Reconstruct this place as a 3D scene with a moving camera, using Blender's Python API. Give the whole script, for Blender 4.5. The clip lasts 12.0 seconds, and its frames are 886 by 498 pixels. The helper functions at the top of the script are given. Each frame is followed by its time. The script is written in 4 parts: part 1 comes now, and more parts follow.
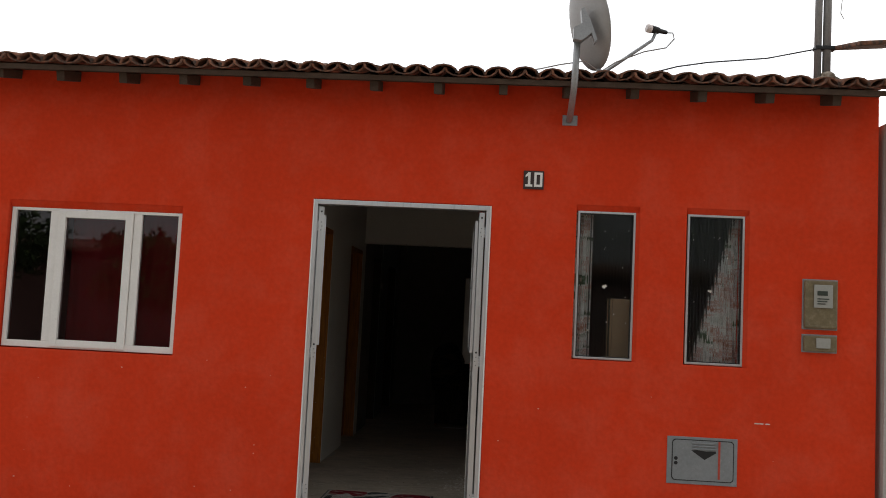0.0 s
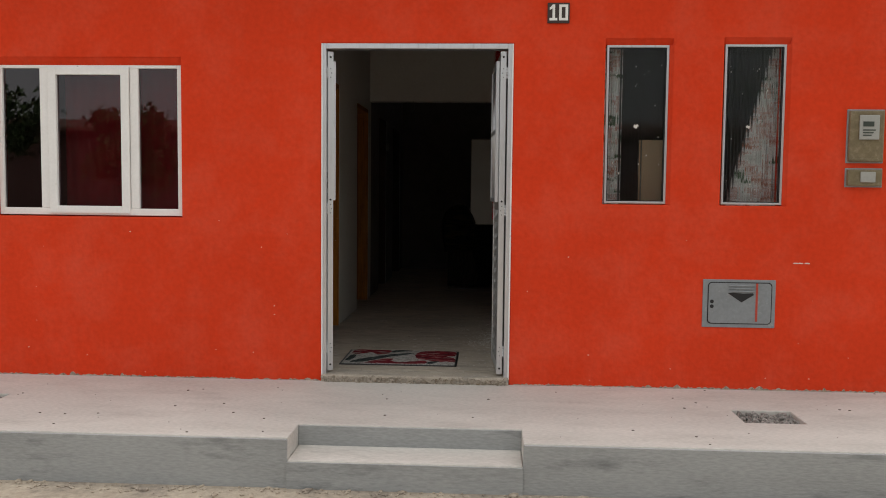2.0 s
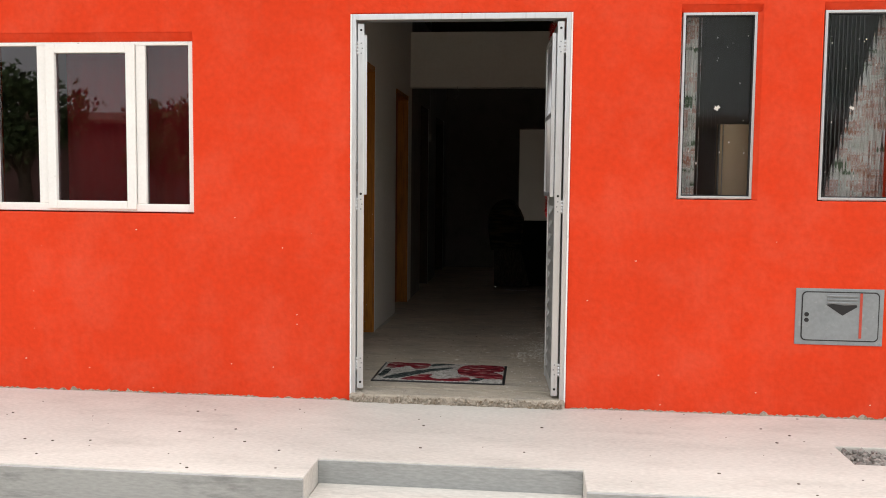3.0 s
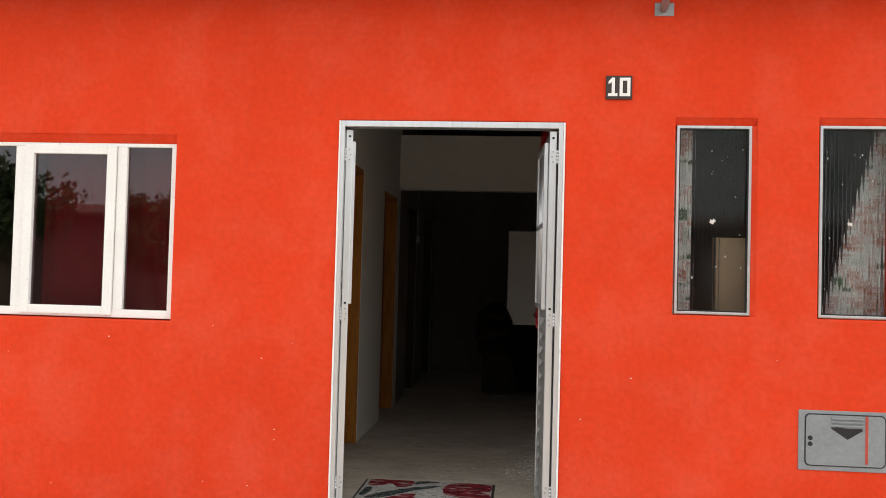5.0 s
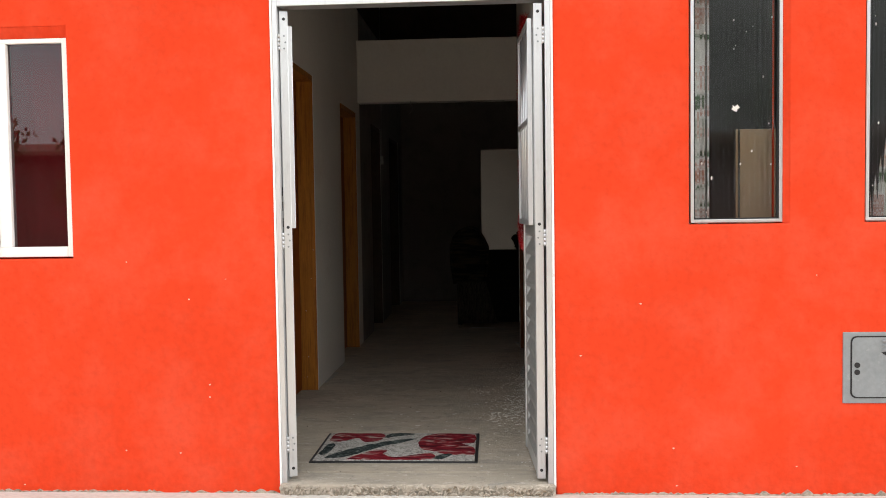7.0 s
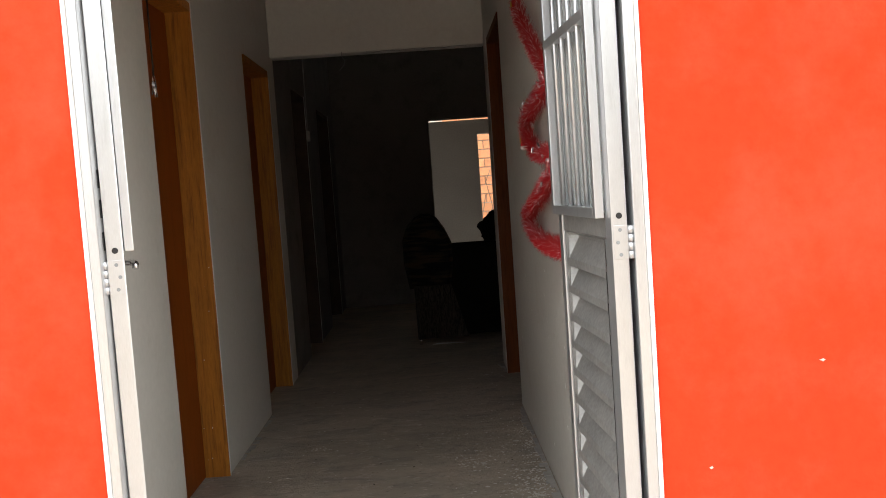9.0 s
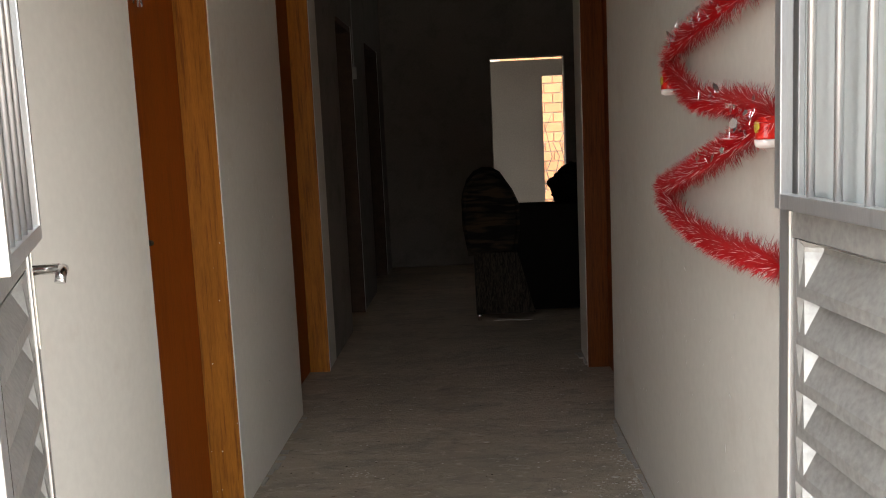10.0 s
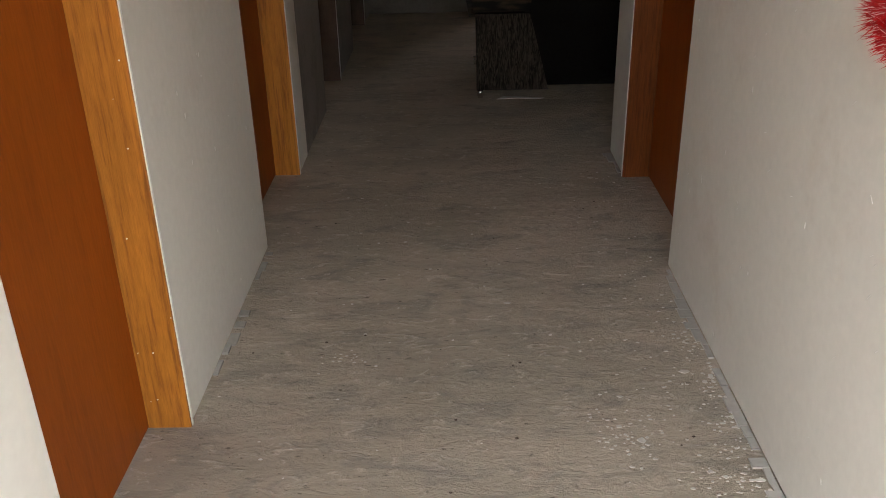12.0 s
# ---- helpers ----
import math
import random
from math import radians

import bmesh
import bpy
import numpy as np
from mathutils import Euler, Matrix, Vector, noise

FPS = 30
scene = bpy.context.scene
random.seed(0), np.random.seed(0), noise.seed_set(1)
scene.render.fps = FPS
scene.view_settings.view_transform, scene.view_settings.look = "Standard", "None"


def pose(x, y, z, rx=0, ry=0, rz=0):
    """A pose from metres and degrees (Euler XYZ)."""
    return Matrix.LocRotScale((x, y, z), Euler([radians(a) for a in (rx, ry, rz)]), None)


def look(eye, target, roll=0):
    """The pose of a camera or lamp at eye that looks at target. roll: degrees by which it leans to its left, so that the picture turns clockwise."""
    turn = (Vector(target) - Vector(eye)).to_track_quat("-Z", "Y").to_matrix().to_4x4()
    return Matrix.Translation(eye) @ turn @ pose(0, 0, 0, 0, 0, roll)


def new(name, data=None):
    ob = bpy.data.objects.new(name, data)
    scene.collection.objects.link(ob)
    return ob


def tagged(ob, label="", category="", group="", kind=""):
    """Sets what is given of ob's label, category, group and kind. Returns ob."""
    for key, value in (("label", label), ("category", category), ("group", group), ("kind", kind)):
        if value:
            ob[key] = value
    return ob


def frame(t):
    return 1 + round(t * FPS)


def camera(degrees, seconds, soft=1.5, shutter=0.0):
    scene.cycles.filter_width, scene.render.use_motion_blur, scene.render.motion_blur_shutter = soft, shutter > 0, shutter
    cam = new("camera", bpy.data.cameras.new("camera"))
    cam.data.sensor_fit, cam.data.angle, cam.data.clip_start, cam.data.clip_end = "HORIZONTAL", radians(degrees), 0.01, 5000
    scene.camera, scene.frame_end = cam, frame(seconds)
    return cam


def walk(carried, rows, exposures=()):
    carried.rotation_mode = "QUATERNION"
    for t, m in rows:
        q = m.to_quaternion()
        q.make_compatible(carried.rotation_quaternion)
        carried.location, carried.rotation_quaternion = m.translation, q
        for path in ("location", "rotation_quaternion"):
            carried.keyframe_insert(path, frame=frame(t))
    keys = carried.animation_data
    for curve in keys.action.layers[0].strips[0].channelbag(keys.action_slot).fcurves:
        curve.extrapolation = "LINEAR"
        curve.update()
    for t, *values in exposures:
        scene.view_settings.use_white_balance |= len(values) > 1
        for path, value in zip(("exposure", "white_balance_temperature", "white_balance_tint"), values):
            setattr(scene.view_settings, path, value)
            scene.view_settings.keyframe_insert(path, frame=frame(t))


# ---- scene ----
cam = camera(53.8, 12.0, soft=1.0)
PATH = [
    (0, (0.659, -5.832, 1.352), (0.534, -3.842, 1.504), 2.8),
    (0.5, (0.679, -5.789, 1.362), (0.499, -3.798, 1.433), 1.4),
    (1, (0.64, -5.766, 1.352), (0.467, -3.774, 1.36), 0.7),
    (1.5, (0.522, -5.709, 1.241), (0.389, -3.714, 1.227), -0.5),
    (2, (0.469, -5.528, 1.193), (0.364, -3.536, 1.056), 0.6),
    (2.5, (0.527, -5.17, 1.187), (0.317, -3.188, 1.019), 1.0),
    (3, (0.425, -4.791, 1.186), (0.216, -2.807, 1.034), 0.6),
    (3.5, (0.396, -4.602, 1.254), (0.191, -2.615, 1.165), -0.1),
    (3.7, (0.403, -4.603, 1.227), (0.203, -2.613, 1.206), 1.0),
    (5.5, (0.404, -4.614, 1.279), (0.221, -2.623, 1.346), 1.5),
    (6, (0.386, -4.477, 1.255), (0.223, -2.483, 1.229), -1.5),
    (6.5, (0.359, -4.134, 1.216), (0.241, -2.14, 1.115), -1.3),
    (6.7, (0.364, -3.981, 1.204), (0.237, -1.987, 1.113), -0.7),
    (8.3, (0.182, -2.592, 1.173), (0.134, -0.597, 1.05), -2.6),
    (8.5, (0.165, -2.38, 1.174), (0.118, -0.385, 1.045), -1.7),
    (9, (0.138, -1.872, 1.202), (0.162, 0.123, 1.065), -4.0),
    (9.5, (0.103, -1.321, 1.232), (0.065, 0.677, 1.144), -2.0),
    (10, (0.003, -0.878, 1.251), (-0.076, 1.103, 0.992), -2.6),
    (10.5, (0.003, -0.571, 1.285), (-0.066, 1.355, 0.751), -4.0),
    (11, (-0.018, -0.357, 1.327), (-0.084, 1.489, 0.562), -1.3),
    (11.5, (-0.099, -0.13, 1.333), (-0.164, 1.687, 0.499), 0.7),
    (12, (-0.153, 0.147, 1.346), (-0.181, 1.951, 0.482), -1.3),
]
EXPOSURES = [(0.0, -0.25), (0.5, -0.5), (1.0, -0.35), (1.5, -0.2), (2.0, 0.3), (2.5, 0.85), (3.5, 1.25), (5.5, 1.1), (6.0, 1.15), (6.5, 1.35), (8.5, 1.82), (9.0, 1.95), (9.5, 1.95), (10.0, 2.75), (10.5, 3.45), (11.0, 3.7), (11.5, 3.65), (12.0, 3.8)]
walk(cam, [(t, look(eye, target, roll)) for t, eye, target, roll in PATH], EXPOSURES)

# ---- world and sun: bright overcast day ----
SUN_ELEV, SUN_AZ = radians(66), radians(20)
world = bpy.data.worlds.new("overcast_sky")
scene.world = world
world.use_nodes = True
wt = world.node_tree
wbg = wt.nodes["Background"]
sky = wt.nodes.new("ShaderNodeTexSky")
sky.sky_type, sky.sun_disc = "NISHITA", False
sky.sun_elevation, sky.sun_rotation = SUN_ELEV, SUN_AZ
sky.air_density, sky.dust_density = 1.0, 3.0
cl_tc = wt.nodes.new("ShaderNodeTexCoord")
cl = wt.nodes.new("ShaderNodeTexNoise")
cl.inputs["Scale"].default_value, cl.inputs["Detail"].default_value = 3.0, 5.0
cl_r = wt.nodes.new("ShaderNodeValToRGB")
cl_r.color_ramp.elements[0].position, cl_r.color_ramp.elements[0].color = 0.3, (8.5, 8.8, 9.2, 1)
cl_r.color_ramp.elements[1].position, cl_r.color_ramp.elements[1].color = 0.62, (13.1, 13.0, 12.7, 1)
cl_m = wt.nodes.new("ShaderNodeMix")
cl_m.data_type = "RGBA"
cl_m.inputs["Factor"].default_value = 0.85
wt.links.new(cl_tc.outputs["Generated"], cl.inputs["Vector"])
wt.links.new(cl.outputs["Fac"], cl_r.inputs["Fac"])
wt.links.new(sky.outputs["Color"], cl_m.inputs["A"])
wt.links.new(cl_r.outputs["Color"], cl_m.inputs["B"])
# the veiled sun stands behind the house, so the clouds are brighter that way
cl_s, cl_g, cl_x = (wt.nodes.new("ShaderNode" + k) for k in ("SeparateXYZ", "MapRange", "VectorMath"))
cl_x.operation = "SCALE"
cl_g.inputs["From Min"].default_value, cl_g.inputs["From Max"].default_value = -1.0, 0.7
cl_g.inputs["To Min"].default_value, cl_g.inputs["To Max"].default_value = 0.62, 1.7
wt.links.new(cl_tc.outputs["Generated"], cl_s.inputs[0])
wt.links.new(cl_s.outputs["Y"], cl_g.inputs["Value"])
wt.links.new(cl_m.outputs["Result"], cl_x.inputs[0])
wt.links.new(cl_g.outputs["Result"], cl_x.inputs["Scale"])
wt.links.new(cl_x.outputs["Vector"], wbg.inputs["Color"])
wbg.inputs["Strength"].default_value = 0.1

sun = new("sun", bpy.data.lights.new("sun", "SUN"))
sun.data.energy, sun.data.angle, sun.data.color = 0.9, radians(30), (1, 0.96, 0.9)
sun.matrix_world = look((1.4, 3.8, 9.0), (0, 0, 0))


# ---- materials ----
def mat(name, col, rough=0.7, metal=0.0, var=0.15, scale=2.0, fine=70.0, bump=0.15, other=None, stretch=(1, 1, 1),
        other_at=(0.5, 0.7), random=0.0, coat=0.0, dist=0.004, spec=0.4):
    """Base colour varied by a coarse and a fine noise, a second colour in blotches, and fine relief."""
    m = bpy.data.materials.new(name)
    m.use_nodes = True
    nt = m.node_tree
    b = nt.nodes["Principled BSDF"]
    tc = nt.nodes.new("ShaderNodeTexCoord")
    mp = nt.nodes.new("ShaderNodeMapping")
    mp.inputs["Scale"].default_value = stretch
    nt.links.new(tc.outputs["Object"], mp.inputs["Vector"])
    n1 = nt.nodes.new("ShaderNodeTexNoise")
    n1.inputs["Scale"].default_value, n1.inputs["Detail"].default_value = scale, 6
    n2 = nt.nodes.new("ShaderNodeTexNoise")
    n2.inputs["Scale"].default_value, n2.inputs["Detail"].default_value = fine, 4
    for n in (n1, n2):
        nt.links.new(mp.outputs["Vector"], n.inputs["Vector"])
    add = nt.nodes.new("ShaderNodeMath")
    add.operation = "ADD"
    nt.links.new(n1.outputs["Fac"], add.inputs[0])
    nt.links.new(n2.outputs["Fac"], add.inputs[1])
    mr = nt.nodes.new("ShaderNodeMapRange")
    mr.inputs["From Min"].default_value, mr.inputs["From Max"].default_value = 0.65, 1.35
    mr.inputs["To Min"].default_value, mr.inputs["To Max"].default_value = 1 - var, 1 + var
    nt.links.new(add.outputs[0], mr.inputs["Value"])
    last = mr.outputs["Result"]
    if random:
        oi = nt.nodes.new("ShaderNodeObjectInfo")
        rr = nt.nodes.new("ShaderNodeMapRange")
        rr.inputs["To Min"].default_value, rr.inputs["To Max"].default_value = 1 - random, 1 + random
        nt.links.new(oi.outputs["Random"], rr.inputs["Value"])
        mu = nt.nodes.new("ShaderNodeMath")
        mu.operation = "MULTIPLY"
        nt.links.new(last, mu.inputs[0])
        nt.links.new(rr.outputs["Result"], mu.inputs[1])
        last = mu.outputs[0]
    vm = nt.nodes.new("ShaderNodeVectorMath")
    vm.operation = "SCALE"
    nt.links.new(last, vm.inputs["Scale"])
    if other:
        n3 = nt.nodes.new("ShaderNodeTexNoise")
        n3.inputs["Scale"].default_value, n3.inputs["Detail"].default_value, n3.inputs["Roughness"].default_value = scale * 2.3, 9, 0.7
        nt.links.new(mp.outputs["Vector"], n3.inputs["Vector"])
        r3 = nt.nodes.new("ShaderNodeMapRange")
        r3.inputs["From Min"].default_value, r3.inputs["From Max"].default_value = other_at
        nt.links.new(n3.outputs["Fac"], r3.inputs["Value"])
        mx = nt.nodes.new("ShaderNodeMix")
        mx.data_type = "RGBA"
        mx.inputs["A"].default_value, mx.inputs["B"].default_value = (*col, 1), (*other, 1)
        nt.links.new(r3.outputs["Result"], mx.inputs["Factor"])
        nt.links.new(mx.outputs["Result"], vm.inputs[0])
    else:
        vm.inputs[0].default_value = col
    nt.links.new(vm.outputs["Vector"], b.inputs["Base Color"])
    b.inputs["Roughness"].default_value, b.inputs["Metallic"].default_value = rough, metal
    b.inputs["Coat Weight"].default_value, b.inputs["Specular IOR Level"].default_value = coat, spec
    if bump:
        bp = nt.nodes.new("ShaderNodeBump")
        bp.inputs["Strength"].default_value, bp.inputs["Distance"].default_value = bump, dist
        nt.links.new(add.outputs[0], bp.inputs["Height"])
        nt.links.new(bp.outputs["Normal"], b.inputs["Normal"])
    return m


def glass(name, tint, rough=0.0, ior=1.38):
    """Thin pane: clear or tinted see-through with a mirror gloss by Fresnel."""
    m = bpy.data.materials.new(name)
    m.use_nodes = True
    nt = m.node_tree
    nt.nodes.remove(nt.nodes["Principled BSDF"])
    tr, gl, fr, mx = (nt.nodes.new("ShaderNode" + k) for k in ("BsdfTransparent", "BsdfGlossy", "Fresnel", "MixShader"))
    tr.inputs["Color"].default_value = (*tint, 1)
    gl.inputs["Roughness"].default_value = rough
    gl.inputs["Color"].default_value = (1, 1, 1, 1)
    fr.inputs["IOR"].default_value = ior
    nt.links.new(fr.outputs["Fac"], mx.inputs["Fac"])
    nt.links.new(tr.outputs[0], mx.inputs[1])
    nt.links.new(gl.outputs[0], mx.inputs[2])
    nt.links.new(mx.outputs[0], nt.nodes["Material Output"].inputs["Surface"])
    return m


def patterned(name, colours, scale, rough=0.9, distort=1.5, stretch=(1, 1, 1), ribs=0.0):
    """Cloth with blotches of several colours, and woven ribs if asked."""
    m = bpy.data.materials.new(name)
    m.use_nodes = True
    nt = m.node_tree
    b = nt.nodes["Principled BSDF"]
    tc, mp, n, cr = (nt.nodes.new("ShaderNode" + k) for k in ("TexCoord", "Mapping", "TexNoise", "ValToRGB"))
    mp.inputs["Scale"].default_value = stretch
    nt.links.new(tc.outputs["Object"], mp.inputs["Vector"])
    nt.links.new(mp.outputs["Vector"], n.inputs["Vector"])
    n.inputs["Scale"].default_value, n.inputs["Detail"].default_value, n.inputs["Distortion"].default_value = scale, 3, distort
    cr.color_ramp.interpolation = "LINEAR"
    while len(cr.color_ramp.elements) < len(colours):
        cr.color_ramp.elements.new(0.5)
    for e, (p, c) in zip(cr.color_ramp.elements, colours):
        e.position, e.color = p, (*c, 1)
    nt.links.new(n.outputs["Fac"], cr.inputs["Fac"])
    nt.links.new(cr.outputs["Color"], b.inputs["Base Color"])
    b.inputs["Roughness"].default_value, b.inputs["Specular IOR Level"].default_value = rough, 0.1
    w = nt.nodes.new("ShaderNodeTexNoise")
    w.inputs["Scale"].default_value = 300
    nt.links.new(tc.outputs["Object"], w.inputs["Vector"])
    bp = nt.nodes.new("ShaderNodeBump")
    bp.inputs["Strength"].default_value, bp.inputs["Distance"].default_value = 0.5, 0.003
    nt.links.new(w.outputs["Fac"], bp.inputs["Height"])
    nt.links.new(bp.outputs["Normal"], b.inputs["Normal"])
    return m


def worn_floor(name):
    """Trodden cement: brown-grey blotches, pale rubbed flakes, dark pits, chipped relief."""
    m = bpy.data.materials.new(name)
    m.use_nodes = True
    nt = m.node_tree
    b = nt.nodes["Principled BSDF"]
    tc = nt.nodes.new("ShaderNodeTexCoord")

    drawn = nt.nodes.new("ShaderNodeMapping")
    drawn.inputs["Scale"].default_value = (0.6, 1.5, 1)
    nt.links.new(tc.outputs["Object"], drawn.inputs["Vector"])

    def fac(scale, detail, rough, lo, hi, distort=0.0):
        n, r = nt.nodes.new("ShaderNodeTexNoise"), nt.nodes.new("ShaderNodeMapRange")
        n.inputs["Scale"].default_value, n.inputs["Detail"].default_value = scale, detail
        n.inputs["Roughness"].default_value, n.inputs["Distortion"].default_value = rough, distort
        r.inputs["From Min"].default_value, r.inputs["From Max"].default_value = lo, hi
        nt.links.new(drawn.outputs["Vector"], n.inputs["Vector"])
        nt.links.new(n.outputs["Fac"], r.inputs["Value"])
        return n.outputs["Fac"], r.outputs["Result"]

    def blend(a, colour, f, amount):
        k, x = nt.nodes.new("ShaderNodeMath"), nt.nodes.new("ShaderNodeMix")
        k.operation, k.inputs[1].default_value = "MULTIPLY", amount
        x.data_type = "RGBA"
        nt.links.new(f, k.inputs[0])
        nt.links.new(k.outputs[0], x.inputs["Factor"])
        if isinstance(a, tuple):
            x.inputs["A"].default_value = (*a, 1)
        else:
            nt.links.new(a, x.inputs["A"])
        x.inputs["B"].default_value = (*colour, 1)
        return x.outputs["Result"]

    _, broad = fac(1.7, 5, 0.6, 0.4, 0.62, 0.6)
    _, mid = fac(7.0, 8, 0.72, 0.5, 0.66, 0.8)
    flake_h, flake = fac(19.0, 9, 0.78, 0.55, 0.63, 1.2)
    _, pit = fac(48.0, 4, 0.6, 0.64, 0.7, 0.4)
    grain_h, grain = fac(170.0, 4, 0.7, 0.35, 0.7)
    c = blend((0.4, 0.345, 0.275), (0.5, 0.425, 0.34), broad, 1.0)
    c = blend(c, (0.27, 0.25, 0.215), mid, 0.9)
    c = blend(c, (0.66, 0.585, 0.5), flake, 0.8)
    c = blend(c, (0.09, 0.075, 0.06), pit, 0.8)
    c = blend(c, (0.45, 0.39, 0.32), grain, 0.35)
    nt.links.new(c, b.inputs["Base Color"])
    b.inputs["Roughness"].default_value, b.inputs["Specular IOR Level"].default_value = 0.85, 0.2
    last = None
    for h, d in ((flake_h, 0.02), (grain_h, 0.003)):
        bp = nt.nodes.new("ShaderNodeBump")
        bp.inputs["Strength"].default_value, bp.inputs["Distance"].default_value = 0.8, d
        nt.links.new(h, bp.inputs["Height"])
        if last:
            nt.links.new(last, bp.inputs["Normal"])
        last = bp.outputs["Normal"]
    nt.links.new(last, b.inputs["Normal"])
    return m


RED = mat("red_wall_paint", (0.64, 0.05, 0.016), 0.9, var=0.1, scale=1.1, fine=32, bump=0.4, other=(0.67, 0.085, 0.042), other_at=(0.45, 0.8), dist=0.008, spec=0.06)
CREAM = mat("cream_wall_paint", (0.66, 0.64, 0.59), 0.7, var=0.05, scale=1.3, fine=40, bump=0.2, other=(0.6, 0.56, 0.5), other_at=(0.55, 0.75))
CEMENT = worn_floor("worn_cement_floor")
PAVE = mat("pavement_cement", (0.51, 0.48, 0.435), 0.85, var=0.18, scale=1.6, fine=60, bump=0.25, other=(0.43, 0.40, 0.36), other_at=(0.5, 0.72), stretch=(0.6, 1.6, 1))
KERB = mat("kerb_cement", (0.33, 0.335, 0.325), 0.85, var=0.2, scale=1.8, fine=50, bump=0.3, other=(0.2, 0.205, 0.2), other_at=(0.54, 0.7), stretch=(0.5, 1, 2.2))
DIRT = mat("pale_dirt", (0.36, 0.3, 0.23), 0.95, var=0.3, scale=1.2, fine=35, bump=0.6, other=(0.24, 0.2, 0.16), other_at=(0.5, 0.65), dist=0.02)
ROUGHCAST = mat("bare_plaster", (0.36, 0.31, 0.25), 0.95, var=0.35, scale=14, fine=90, bump=0.7, other=(0.2, 0.15, 0.1), other_at=(0.5, 0.62))
# grey plaster with the inner rooms' shade put into its colour
SHADECEMENT = mat("shade_darkened_grey_cement", (0.2, 0.185, 0.165), 0.9, var=0.14, scale=2, fine=60, bump=0.3, other=(0.14, 0.13, 0.115), other_at=(0.5, 0.7))
GREYWALL = mat("grey_render", (0.42, 0.40, 0.37), 0.9, var=0.12, scale=2, fine=60, bump=0.3)
ALU = mat("brushed_aluminium", (0.62, 0.63, 0.64), 0.36, 0.85, var=0.07, scale=3, fine=120, bump=0.05, other=(0.45, 0.45, 0.45), other_at=(0.55, 0.8), stretch=(6, 6, 0.6))
ALU_DULL = mat("dusty_aluminium", (0.34, 0.335, 0.32), 0.42, 0.5, var=0.25, scale=6, fine=90, bump=0.06, other=(0.33, 0.32, 0.3), other_at=(0.48, 0.62))
WHITE = mat("chipped_white_paint", (0.80, 0.79, 0.76), 0.5, var=0.05, scale=6, fine=60, bump=0.1, other=(0.52, 0.48, 0.42), other_at=(0.66, 0.72))
STEEL = mat("grey_painted_steel", (0.25, 0.27, 0.28), 0.45, 0.3, var=0.12, scale=8, fine=60, bump=0.1, other=(0.36, 0.37, 0.37), other_at=(0.58, 0.7))
GALV = mat("galvanised_steel", (0.33, 0.34, 0.35), 0.5, 0.5, var=0.15, scale=10, fine=80, bump=0.08)
BLACK = mat("black_plastic", (0.015, 0.015, 0.016), 0.5, var=0.1, bump=0.05)
DISH = mat("grey_dish_paint", (0.34, 0.335, 0.33), 0.55, 0.1, var=0.08, scale=5, bump=0.05)
TILE = mat("weathered_clay_tile", (0.26, 0.115, 0.07), 0.9, var=0.3, scale=9, fine=60, bump=0.5, other=(0.07, 0.05, 0.042), other_at=(0.42, 0.6), random=0.3)
TIMBER = mat("old_dark_timber", (0.075, 0.05, 0.036), 0.9, var=0.3, scale=5, fine=50, bump=0.5, stretch=(3, 0.6, 3))
DOORWOOD = mat("red_brown_door", (0.27, 0.062, 0.006), 0.5, var=0.14, scale=2.5, fine=40, bump=0.06, other=(0.2, 0.044, 0.005), other_at=(0.5, 0.75), stretch=(4, 4, 0.5), spec=0.18)
JAMBWOOD = mat("ochre_varnished_wood", (0.4, 0.155, 0.022), 0.5, var=0.28, scale=4, fine=60, bump=0.15, other=(0.22, 0.08, 0.017), other_at=(0.48, 0.66), stretch=(9, 9, 0.45), spec=0.2)
REDJAMB = mat("red_varnished_wood", (0.14, 0.04, 0.009), 0.55, var=0.25, scale=4, fine=60, bump=0.15, other=(0.08, 0.022, 0.006), other_at=(0.48, 0.66), stretch=(9, 9, 0.45), spec=0.12)
TANBOARD = mat("tan_board", (0.40, 0.29, 0.18), 0.8, var=0.1, scale=3, bump=0.1)
REDCLOTH = mat("red_curtain_cloth", (0.5, 0.03, 0.045), 0.9, var=0.15, scale=3, fine=200, bump=0.2)
FLORAL = patterned("floral_curtain", [(0.33, (0.12, 0.17, 0.11)), (0.39, (0.55, 0.56, 0.52)), (0.50, (0.74, 0.74, 0.72)), (0.55, (0.52, 0.3, 0.25)), (0.59, (0.66, 0.63, 0.6)), (0.66, (0.45, 0.24, 0.18))], 8.0, stretch=(1.0, 1.0, 0.9))
MATTOP = patterned("grey_doormat_pile", [(0.38, (0.16, 0.15, 0.14)), (0.5, (0.36, 0.34, 0.31)), (0.62, (0.43, 0.41, 0.38))], 60)
MATRED = patterned("red_doormat_pile", [(0.36, (0.05, 0.004, 0.008)), (0.48, (0.15, 0.008, 0.015)), (0.56, (0.19, 0.015, 0.022)), (0.63, (0.3, 0.24, 0.22))], 15, stretch=(0.5, 1.8, 1))
MATDARK = patterned("dark_doormat_pile", [(0.38, (0.012, 0.016, 0.016)), (0.55, (0.03, 0.042, 0.04)), (0.66, (0.14, 0.15, 0.14))], 45)
SOFACLOTH = patterned("dark_striped_upholstery", [(0.40, (0.012, 0.010, 0.009)), (0.50, (0.03, 0.026, 0.022)), (0.6, (0.055, 0.047, 0.036))], 34, stretch=(3.5, 3.5, 0.5))
